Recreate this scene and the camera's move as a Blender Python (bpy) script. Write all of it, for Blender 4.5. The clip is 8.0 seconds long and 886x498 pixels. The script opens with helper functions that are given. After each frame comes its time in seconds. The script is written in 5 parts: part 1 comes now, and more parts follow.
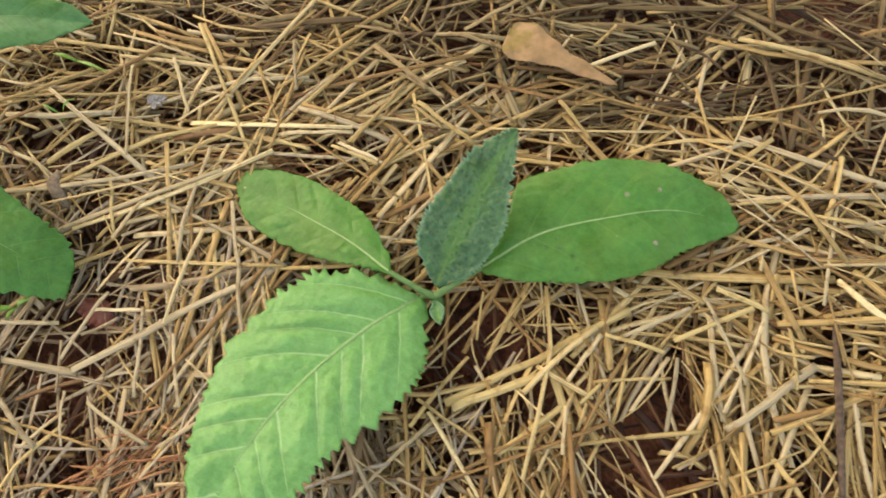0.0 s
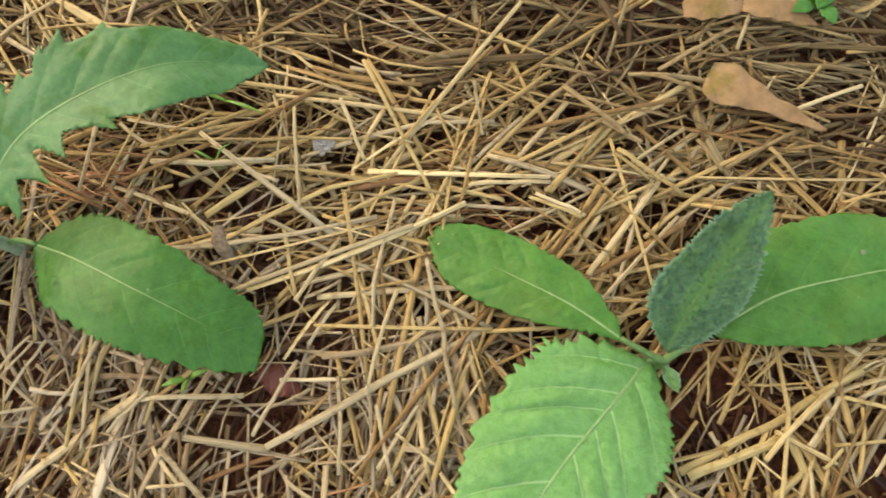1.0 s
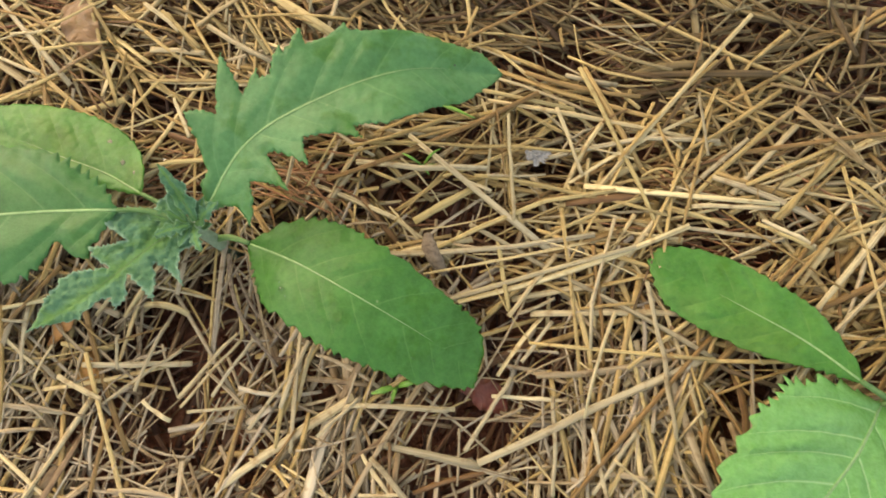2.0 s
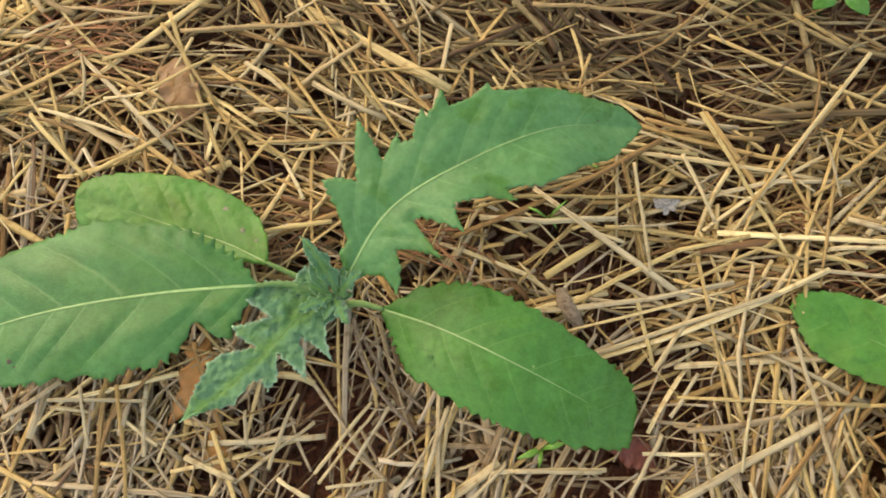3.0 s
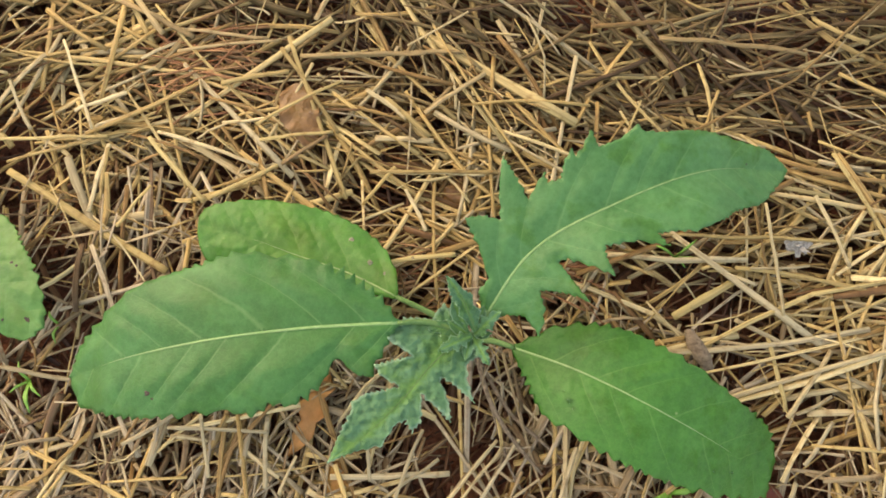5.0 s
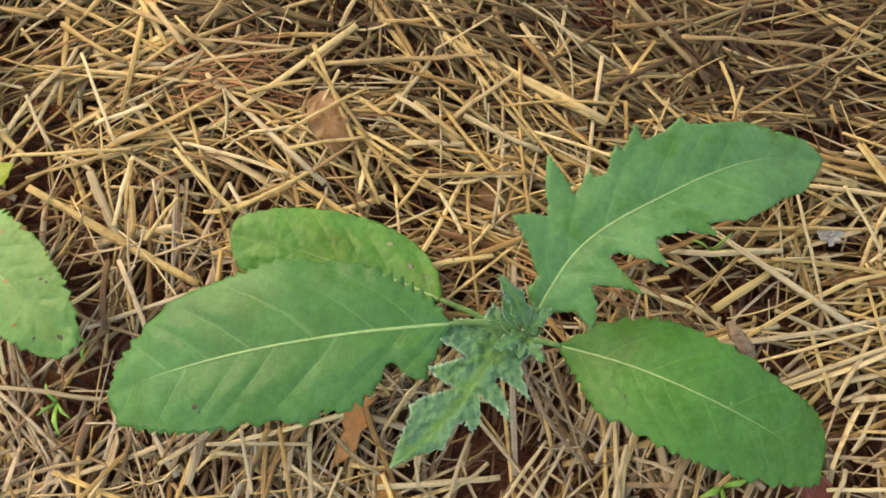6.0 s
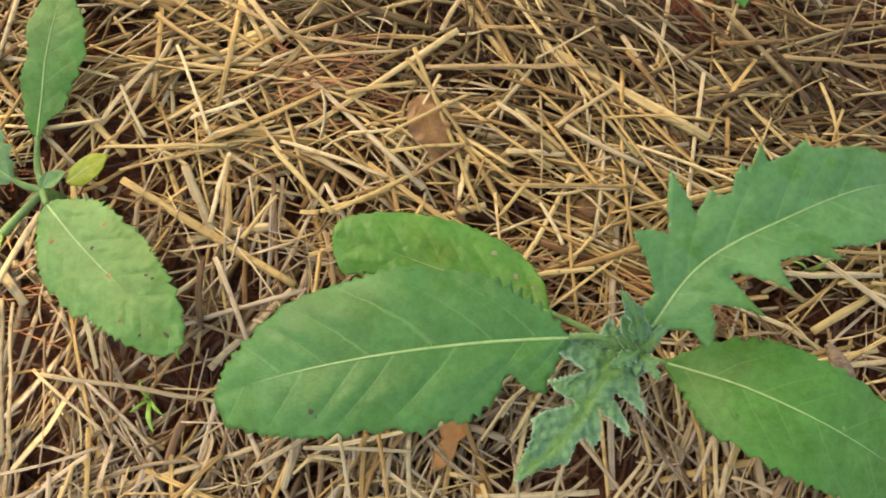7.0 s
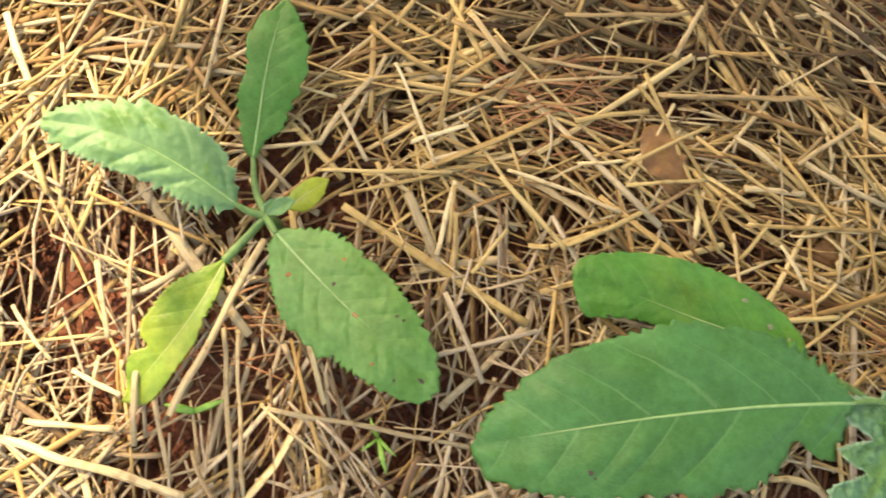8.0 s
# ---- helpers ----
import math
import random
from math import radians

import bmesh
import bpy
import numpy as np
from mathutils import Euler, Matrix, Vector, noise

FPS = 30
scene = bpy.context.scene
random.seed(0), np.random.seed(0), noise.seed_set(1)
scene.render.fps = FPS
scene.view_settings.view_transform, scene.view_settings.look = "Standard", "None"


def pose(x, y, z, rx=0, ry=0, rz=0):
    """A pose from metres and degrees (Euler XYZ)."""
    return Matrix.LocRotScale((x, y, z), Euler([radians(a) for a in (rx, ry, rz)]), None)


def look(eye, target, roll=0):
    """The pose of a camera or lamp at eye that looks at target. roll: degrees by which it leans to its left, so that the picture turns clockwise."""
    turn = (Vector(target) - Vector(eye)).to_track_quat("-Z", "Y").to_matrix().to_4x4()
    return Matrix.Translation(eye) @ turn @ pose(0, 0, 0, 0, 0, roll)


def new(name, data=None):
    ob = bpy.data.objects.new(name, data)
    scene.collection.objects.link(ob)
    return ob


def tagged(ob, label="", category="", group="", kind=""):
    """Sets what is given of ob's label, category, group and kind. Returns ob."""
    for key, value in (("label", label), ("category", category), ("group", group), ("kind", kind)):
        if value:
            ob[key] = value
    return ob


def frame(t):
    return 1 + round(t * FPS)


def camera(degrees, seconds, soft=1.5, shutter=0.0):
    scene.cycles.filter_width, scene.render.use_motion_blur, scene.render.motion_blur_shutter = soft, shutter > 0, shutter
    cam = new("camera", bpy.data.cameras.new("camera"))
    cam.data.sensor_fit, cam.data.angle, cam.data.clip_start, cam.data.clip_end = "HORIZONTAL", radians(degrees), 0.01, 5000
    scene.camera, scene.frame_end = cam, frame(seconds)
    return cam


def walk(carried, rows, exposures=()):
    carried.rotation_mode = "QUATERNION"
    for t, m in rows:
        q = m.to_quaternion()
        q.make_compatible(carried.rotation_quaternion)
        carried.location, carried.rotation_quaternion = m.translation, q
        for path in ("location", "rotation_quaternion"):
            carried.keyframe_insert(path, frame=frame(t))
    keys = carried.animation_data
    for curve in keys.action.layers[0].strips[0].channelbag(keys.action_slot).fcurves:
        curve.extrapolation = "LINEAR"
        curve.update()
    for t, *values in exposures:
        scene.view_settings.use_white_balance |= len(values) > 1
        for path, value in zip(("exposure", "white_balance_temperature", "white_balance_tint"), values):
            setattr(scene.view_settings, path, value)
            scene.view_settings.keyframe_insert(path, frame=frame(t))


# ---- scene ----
import mathutils.geometry

cam = camera(65.0, 8.0, soft=1.7, shutter=0.2)
PATH = [
    (0, (0.00002, -0.00001, 0.34320), (15.336, 7.235, 0.110)),
    (0.3, (-0.03635, 0.01552, 0.34338), (14.502, 5.925, -0.269)),
    (0.5, (-0.06626, 0.02768, 0.34406), (13.466, 4.611, -0.886)),
    (0.7, (-0.09310, 0.03795, 0.34563), (13.406, 4.555, -1.081)),
    (1, (-0.13014, 0.05025, 0.34739), (12.686, 3.515, -2.107)),
    (1.2, (-0.14925, 0.05671, 0.34876), (11.955, 4.273, -0.881)),
    (1.5, (-0.17569, 0.06621, 0.34925), (11.084, 4.017, -1.293)),
    (1.8, (-0.20896, 0.07158, 0.35039), (10.705, 4.267, 0.359)),
    (2, (-0.22737, 0.07790, 0.35083), (10.033, 4.643, 1.516)),
    (2.2, (-0.23981, 0.08814, 0.35138), (10.803, 4.120, 0.735)),
    (3.3, (-0.32342, 0.10385, 0.35191), (10.750, 3.155, -2.163)),
    (3.5, (-0.32778, 0.10560, 0.35234), (10.555, 3.157, -2.646)),
    (3.8, (-0.33248, 0.10788, 0.35261), (10.554, 3.064, -2.837)),
    (4, (-0.33904, 0.11037, 0.35254), (10.485, 3.323, -2.188)),
    (4.2, (-0.34614, 0.11321, 0.35276), (10.448, 3.856, -1.247)),
    (4.5, (-0.35483, 0.11690, 0.35305), (10.695, 3.648, -0.412)),
    (5, (-0.36557, 0.12040, 0.35396), (10.997, 3.492, 0.048)),
    (5.2, (-0.36998, 0.11906, 0.35363), (11.311, 3.331, -0.115)),
    (6.3, (-0.41138, 0.11164, 0.35067), (12.802, 1.027, -2.861)),
    (6.5, (-0.41894, 0.11660, 0.35231), (12.352, 0.837, -2.456)),
    (6.8, (-0.43839, 0.11866, 0.35248), (12.186, 0.734, -1.144)),
    (7, (-0.45616, 0.11998, 0.35114), (12.412, 0.200, -0.341)),
    (7.2, (-0.47749, 0.12640, 0.34998), (11.581, -0.059, -0.226)),
    (7.5, (-0.51484, 0.13840, 0.34795), (11.239, 0.536, 0.302)),
    (7.7, (-0.53380, 0.14352, 0.34625), (10.890, 0.039, 0.683)),
    (8, (-0.57255, 0.15698, 0.34400), (9.530, -0.038, 1.560)),
]
walk(cam, [(t, pose(*eye, *turn)) for t, eye, turn in PATH], [(0, 2.15, 10000, 13.5), (1.5, 2.10, 10000, 11.5), (5, 2.08, 10000, 12), (8, 2.07, 10000, 14.5)])

# ---- light ----
SUN_TURN, SUN_RISE = radians(128), radians(50)
SUN_WAY = Vector((math.cos(SUN_TURN) * math.cos(SUN_RISE), math.sin(SUN_TURN) * math.cos(SUN_RISE), math.sin(SUN_RISE)))
world = bpy.data.worlds.new("world")
scene.world = world
world.use_nodes = True
wn = world.node_tree.nodes
sky = wn.new("ShaderNodeTexSky")
sky.sky_type, sky.sun_disc = "NISHITA", False
sky.dust_density, sky.ozone_density = 3.0, 0.6
sky.sun_elevation, sky.sun_rotation = SUN_RISE, radians(90) - SUN_TURN
world.node_tree.links.new(sky.outputs[0], wn["Background"].inputs[0])
wn["Background"].inputs[1].default_value = 0.15
sun = new("sun", bpy.data.lights.new("sun", "SUN"))
sun.data.energy, sun.data.angle, sun.data.color = 2.5, radians(0.53), (1.0, 0.90, 0.76)
sun.matrix_world = look(SUN_WAY * 20, (0, 0, 0))


# ---- materials ----
def material(name, rough=0.7):
    m = bpy.data.materials.new(name)
    m.use_nodes = True
    b = m.node_tree.nodes["Principled BSDF"]
    b.inputs["Roughness"].default_value = rough
    return m, m.node_tree.nodes, m.node_tree.links, b


def ramp(nodes, stops, smooth=False):
    r = nodes.new("ShaderNodeValToRGB")
    if smooth:
        r.color_ramp.interpolation = "EASE"
    e = r.color_ramp.elements
    while len(e) < len(stops):
        e.new(0.5)
    for el, (at, col) in zip(e, stops):
        el.position, el.color = at, (*col, 1) if len(col) == 3 else col
    return r


def mixing(nodes, links, kind, fac, a, b):
    m = nodes.new("ShaderNodeMix")
    m.data_type, m.blend_type = "RGBA", kind
    for slot, v in ((0, fac), (6, a), (7, b)):
        if hasattr(v, "is_output"):
            links.new(v, m.inputs[slot])
        elif slot == 0:
            m.inputs[slot].default_value = v
        else:
            m.inputs[slot].default_value = (*v, 1)
    return m.outputs[2]


def calc(nodes, links, kind, a, b=0.0):
    m = nodes.new("ShaderNodeMath")
    m.operation = kind
    for slot, v in ((0, a), (1, b)):
        if hasattr(v, "is_output"):
            links.new(v, m.inputs[slot])
        else:
            m.inputs[slot].default_value = v
    return m.outputs[0]


def grain(nodes, links, where, scale, detail=4.0, rough=0.55):
    n = nodes.new("ShaderNodeTexNoise")
    n.inputs["Scale"].default_value, n.inputs["Detail"].default_value, n.inputs["Roughness"].default_value = scale, detail, rough
    links.new(where, n.inputs["Vector"])
    return n.outputs["Fac"]


def stretched(nodes, links, where, scale):
    m = nodes.new("ShaderNodeMapping")
    m.inputs["Scale"].default_value = scale
    links.new(where, m.inputs["Vector"])
    return m.outputs[0]


def relief(nodes, links, bsdf, height, strength, distance):
    b = nodes.new("ShaderNodeBump")
    b.inputs["Strength"].default_value, b.inputs["Distance"].default_value = strength, distance
    links.new(height, b.inputs["Height"])
    links.new(b.outputs[0], bsdf.inputs["Normal"])


def straw_material(name, stops, single=False):
    """Dry stalk: a tone of its own for each stalk, streaks along it, weathered blotches. Along x of the UV, round y."""
    m, n, l, b = material(name, 0.58)
    if single:
        own = n.new("ShaderNodeObjectInfo").outputs["Random"]
    else:
        own = n.new("ShaderNodeNewGeometry").outputs["Random Per Island"]
    tone = ramp(n, stops)
    l.new(own, tone.inputs[0])
    co = n.new("ShaderNodeTexCoord")
    streak = grain(n, l, stretched(n, l, co.outputs["UV"], (14, 900, 1)), 1.0, 3.0)
    blotch = grain(n, l, co.outputs["Object"], 160, 3.0)
    sr = ramp(n, [(0.34, (0.60, 0.54, 0.46)), (0.58, (1.10, 1.09, 1.06))])
    l.new(streak, sr.inputs[0])
    br = ramp(n, [(0.32, (0.56, 0.46, 0.36)), (0.46, (1, 1, 1))])
    l.new(blotch, br.inputs[0])
    c = mixing(n, l, "MULTIPLY", 0.9, tone.outputs[0], sr.outputs[0])
    c = mixing(n, l, "MULTIPLY", 0.75, c, br.outputs[0])
    l.new(c, b.inputs["Base Color"])
    b.inputs["Specular IOR Level"].default_value = 0.35
    relief(n, l, b, streak, 0.4, 0.0005)
    return m


STRAW_STOPS = [
    (0.0, (0.130, 0.063, 0.023)), (0.10, (0.217, 0.126, 0.044)), (0.26, (0.309, 0.203, 0.075)), (0.44, (0.401, 0.282, 0.112)),
    (0.62, (0.477, 0.360, 0.156)), (0.76, (0.498, 0.397, 0.204)), (0.85, (0.364, 0.303, 0.191)), (0.93, (0.456, 0.378, 0.229)), (1.0, (0.650, 0.539, 0.294)),
]
BLEACHED_STOPS = [
    (0.0, (0.116, 0.066, 0.033)), (0.12, (0.202, 0.137, 0.072)), (0.30, (0.287, 0.217, 0.125)), (0.50, (0.352, 0.280, 0.175)),
    (0.68, (0.386, 0.318, 0.211)), (0.82, (0.318, 0.270, 0.200)), (0.93, (0.411, 0.352, 0.252)), (1.0, (0.515, 0.447, 0.321)),
]
# Darker, browner tones that take over towards the far side of the bed.
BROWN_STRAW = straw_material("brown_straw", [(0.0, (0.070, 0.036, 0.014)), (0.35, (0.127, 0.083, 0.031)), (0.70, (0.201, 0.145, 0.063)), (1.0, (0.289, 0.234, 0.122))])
STRAW = straw_material("straw", STRAW_STOPS)
BLEACHED = straw_material("bleached_straw", BLEACHED_STOPS)
LOOSE_STRAW = straw_material("loose_straw", STRAW_STOPS[1:], True)
# Under-layer of straw; the shade in the gaps is put into its dark tones.
GAP_SHADE_STRAW = straw_material("gap_shade_straw", [(0.0, (0.043, 0.016, 0.009)), (0.5, (0.106, 0.045, 0.020)), (1.0, (0.206, 0.100, 0.043))])
NEEDLE = straw_material("needle", [(0.0, (0.220, 0.085, 0.038)), (0.5, (0.340, 0.155, 0.070)), (1.0, (0.400, 0.230, 0.113))])
PALE_STRAW = straw_material("pale_straw", [(0.0, (0.404, 0.327, 0.182)), (0.6, (0.482, 0.398, 0.232)), (1.0, (0.585, 0.506, 0.318))], True)
GREY_STRAW = straw_material("grey_straw", [(0.0, (0.264, 0.221, 0.132)), (0.5, (0.343, 0.290, 0.177)), (1.0, (0.405, 0.347, 0.220))], True)
BROWN_STALK = straw_material("brown_stalk", [(0.0, (0.16, 0.10, 0.045)), (1.0, (0.22, 0.14, 0.065))], True)
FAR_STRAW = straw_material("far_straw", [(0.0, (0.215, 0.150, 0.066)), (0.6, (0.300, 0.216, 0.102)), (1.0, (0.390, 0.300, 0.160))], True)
GOLD_STRAW = straw_material("gold_straw", [(0.0, (0.284, 0.202, 0.079)), (0.5, (0.370, 0.280, 0.115)), (1.0, (0.456, 0.369, 0.168))], True)


def soil_material():
    m, n, l, b = material("soil", 0.95)
    co = n.new("ShaderNodeTexCoord").outputs["Object"]
    big, small = grain(n, l, co, 22, 6.0, 0.6), grain(n, l, co, 420, 5.0, 0.7)
    r = ramp(n, [(0.28, (0.075, 0.023, 0.012)), (0.5, (0.185, 0.062, 0.030)), (0.72, (0.33, 0.130, 0.066))])
    l.new(big, r.inputs[0])
    s = ramp(n, [(0.3, (0.45, 0.42, 0.40)), (0.7, (1.25, 1.2, 1.15))])
    l.new(small, s.inputs[0])
    l.new(mixing(n, l, "MULTIPLY", 0.9, r.outputs[0], s.outputs[0]), b.inputs["Base Color"])
    relief(n, l, b, small, 0.9, 0.003)
    return m


SOIL = soil_material()


def leaf_material(name, dark, light, vein, vein_width=0.07, gloss=0.42, glow=0.25, rim=None, rough_skin=0.25, yellow=0.0, vein_share=0.36, core=None, pits=0.0, soaked=0.85):
    """Leaf blade: blotches, paler side veins (whole numbers of UV x), fine skin, a little light through the blade."""
    m, n, l, b = material(name, gloss)
    tc = n.new("ShaderNodeTexCoord")
    co = tc.outputs["Object"]
    uv = n.new("ShaderNodeSeparateXYZ")
    l.new(tc.outputs["UV"], uv.inputs[0])
    patch, fine, mottle = grain(n, l, co, 55, 4.0), grain(n, l, co, 900, 3.0), grain(n, l, co, 240, 4.0, 0.65)
    t = ramp(n, [(0.32, dark), (0.68, light)])
    l.new(patch, t.inputs[0])
    f = ramp(n, [(0.3, (0.72, 0.78, 0.68)), (0.7, (1.20, 1.15, 1.20))])
    l.new(mottle, f.inputs[0])
    c = mixing(n, l, "MULTIPLY", 0.75, t.outputs[0], f.outputs[0])
    # darker soaked patches
    wet = ramp(n, [(0.54, (1, 1, 1)), (0.64, (0.70, 0.80, 0.40))])
    l.new(grain(n, l, co, 47, 3.0, 0.7), wet.inputs[0])
    c = mixing(n, l, "MULTIPLY", soaked, c, wet.outputs[0])
    # side veins: thin towards the rim
    wob = calc(n, l, "MULTIPLY", calc(n, l, "SUBTRACT", grain(n, l, co, 130, 2.0), 0.5), 0.09)
    frac = calc(n, l, "FRACT", calc(n, l, "ADD", uv.outputs[0], wob))
    near = calc(n, l, "MINIMUM", frac, calc(n, l, "SUBTRACT", 1.0, frac))
    edge = calc(n, l, "MULTIPLY", calc(n, l, "SUBTRACT", 1.05, uv.outputs[1]), vein_width)
    on = calc(n, l, "SUBTRACT", 1.0, calc(n, l, "DIVIDE", near, edge))
    on = calc(n, l, "MAXIMUM", on, 0.0)
    on = calc(n, l, "MULTIPLY", calc(n, l, "MINIMUM", on, 1.0), vein_share)
    # net of fine veins between them
    net = n.new("ShaderNodeTexVoronoi")
    net.feature = "DISTANCE_TO_EDGE"
    net.inputs["Scale"].default_value = 330
    bent = n.new("ShaderNodeTexNoise")
    bent.inputs["Scale"].default_value = 300
    l.new(co, bent.inputs["Vector"])
    l.new(mixing(n, l, "ADD", 0.006, co, bent.outputs["Color"]), net.inputs["Vector"])
    line = ramp(n, [(0.0, (1, 1, 1)), (0.16, (0, 0, 0))], True)
    l.new(net.outputs["Distance"], line.inputs[0])
    c = mixing(n, l, "MIX", calc(n, l, "MULTIPLY", line.outputs[0], 0.07), c, vein)
    c = mixing(n, l, "MIX", on, c, vein)
    if yellow:
        y = ramp(n, [(0.48, (0, 0, 0)), (0.66, (yellow, yellow, yellow))])
        l.new(grain(n, l, co, 38, 3.0), y.inputs[0])
        c = mixing(n, l, "MIX", y.outputs[0], c, (0.34, 0.36, 0.05))
    # small pale scars
    v = n.new("ShaderNodeTexVoronoi")
    v.inputs["Scale"].default_value = 85
    l.new(co, v.inputs["Vector"])
    scar = ramp(n, [(0.0, (1, 1, 1)), (0.075, (0, 0, 0))])
    l.new(v.outputs["Distance"], scar.inputs[0])
    pick = ramp(n, [(0.55, (0, 0, 0)), (0.66, (0.5, 0.5, 0.5))])
    l.new(grain(n, l, co, 31, 2.0), pick.inputs[0])
    c = mixing(n, l, "MIX", calc(n, l, "MULTIPLY", scar.outputs[0], pick.outputs[0]), c, (0.36, 0.46, 0.24))
    if core:
        near_rib = ramp(n, [(0.06, (0.85, 0.85, 0.85)), (0.42, (0, 0, 0))], True)
        l.new(calc(n, l, "ADD", uv.outputs[1], calc(n, l, "MULTIPLY", calc(n, l, "SUBTRACT", mottle, 0.5), 0.7)), near_rib.inputs[0])
        c = mixing(n, l, "MIX", near_rib.outputs[0], c, core)
    if pits:
        pv = n.new("ShaderNodeTexVoronoi")
        pv.inputs["Scale"].default_value = 340
        l.new(co, pv.inputs["Vector"])
        pit = ramp(n, [(0.12, (1, 1, 1)), (0.42, (0, 0, 0))], True)
        l.new(pv.outputs["Distance"], pit.inputs[0])
        c = mixing(n, l, "MULTIPLY", calc(n, l, "MULTIPLY", pit.outputs[0], pits), c, (0.30, 0.38, 0.36))
    if rim:
        r = ramp(n, [(0.90, (0, 0, 0)), (0.985, (0.9, 0.9, 0.9))])
        l.new(uv.outputs[1], r.inputs[0])
        c = mixing(n, l, "MIX", r.outputs[0], c, rim)
    l.new(c, b.inputs["Base Color"])
    b.inputs["Specular IOR Level"].default_value = 0.4
    h = calc(n, l, "ADD", calc(n, l, "MULTIPLY", mottle, 0.7), calc(n, l, "MULTIPLY", fine, 0.5))
    h = calc(n, l, "SUBTRACT", h, calc(n, l, "MULTIPLY", on, 0.5))
    h = calc(n, l, "SUBTRACT", h, calc(n, l, "MULTIPLY", line.outputs[0], 0.22))
    h = calc(n, l, "ADD", h, calc(n, l, "MULTIPLY", grain(n, l, co, 95, 3.0, 0.5), 1.6))
    relief(n, l, b, h, rough_skin, 0.0012)
    through_it = n.new("ShaderNodeBsdfTranslucent")
    l.new(mixing(n, l, "MULTIPLY", 1.0, c, (1.5, 1.7, 0.7)), through_it.inputs[0])
    both = n.new("ShaderNodeMixShader")
    both.inputs[0].default_value = glow
    l.new(b.outputs[0], both.inputs[1])
    l.new(through_it.outputs[0], both.inputs[2])
    l.new(both.outputs[0], n["Material Output"].inputs[0])
    return m


GREEN = leaf_material("green_leaf", (0.028, 0.150, 0.019), (0.050, 0.213, 0.038), (0.150, 0.340, 0.095), 0.045, vein_share=0.28)
FRESH = leaf_material("fresh_leaf", (0.112, 0.332, 0.088), (0.142, 0.385, 0.120), (0.34, 0.57, 0.27), 0.06, 0.25, 0.24, None, 0.42, vein_share=0.72, soaked=0.25)
# Bluer than the other greens: the sky's sheen is put into the colour.
BROAD = leaf_material("broad_leaf", (0.030, 0.146, 0.031), (0.051, 0.206, 0.057), (0.150, 0.320, 0.120), 0.050, vein_share=0.42, soaked=0.55)
# Lighter green: the light falling on this leaf is put into its colour.
SUNLIT_GREEN = leaf_material("sunlit_leaf", (0.054, 0.190, 0.038), (0.084, 0.248, 0.064), (0.130, 0.310, 0.095), 0.05, yellow=0.05, vein_share=0.30, soaked=0.5)
BLUE_GREEN = leaf_material("blue_green_leaf", (0.046, 0.182, 0.054), (0.070, 0.232, 0.078), (0.150, 0.335, 0.122), 0.045, vein_share=0.34)
DOWNY = leaf_material("downy_leaf", (0.056, 0.176, 0.084), (0.098, 0.245, 0.130), (0.16, 0.29, 0.08), 0.05, 0.7, 0.15, (0.20, 0.35, 0.23), 0.55, core=(0.098, 0.240, 0.054), pits=0.32)
YOUNG = leaf_material("young_leaf", (0.026, 0.105, 0.048), (0.060, 0.180, 0.078), (0.18, 0.31, 0.09), 0.04, 0.5, 0.2, (0.14, 0.29, 0.17), 0.7, core=(0.060, 0.190, 0.045), pits=0.55)
# Pale downy green; a soft sheen is put into this colour.
SHEEN = leaf_material("pale_sheen_leaf", (0.082, 0.210, 0.082), (0.118, 0.265, 0.115), (0.135, 0.29, 0.12), 0.07, 0.55, 0.2, (0.16, 0.30, 0.15), 0.14)
LIGHT = leaf_material("light_leaf", (0.034, 0.175, 0.022), (0.058, 0.234, 0.039), (0.162, 0.353, 0.098), 0.045, yellow=0.08, vein_share=0.20)
YELLOWED = leaf_material("yellowed_leaf", (0.095, 0.215, 0.024), (0.175, 0.290, 0.036), (0.30, 0.38, 0.10), 0.05, yellow=0.35)
SEED = leaf_material("seed_leaf", (0.165, 0.275, 0.022), (0.25, 0.335, 0.032), (0.36, 0.40, 0.08), 0.05, yellow=0.3)
DEAD_TAN = leaf_material("dead_tan_leaf", (0.27, 0.155, 0.068), (0.34, 0.21, 0.098), (0.30, 0.18, 0.085), 0.04, 0.6, 0.12, None, 0.3)
DEAD_BROWN = leaf_material("dead_brown_leaf", (0.140, 0.066, 0.021), (0.230, 0.118, 0.042), (0.25, 0.14, 0.06), 0.05, 0.32, 0.1, None, 0.35)
DEAD_RED = leaf_material("dead_red_leaf", (0.115, 0.024, 0.013), (0.190, 0.048, 0.025), (0.22, 0.08, 0.04), 0.05, 0.28, 0.1, None, 0.35)
DEAD_ORANGE = leaf_material("dead_orange_leaf", (0.36, 0.15, 0.04), (0.46, 0.22, 0.07), (0.40, 0.20, 0.08), 0.05, 0.5, 0.12, None, 0.3)


def plain_material(name, dark, light, rough=0.6, scale=300, bump=0.3):
    m, n, l, b = material(name, rough)
    g = grain(n, l, n.new("ShaderNodeTexCoord").outputs["Object"], scale, 4.0)
    r = ramp(n, [(0.3, dark), (0.7, light)])
    l.new(g, r.inputs[0])
    l.new(r.outputs[0], b.inputs["Base Color"])
    relief(n, l, b, g, bump, 0.001)
    return m


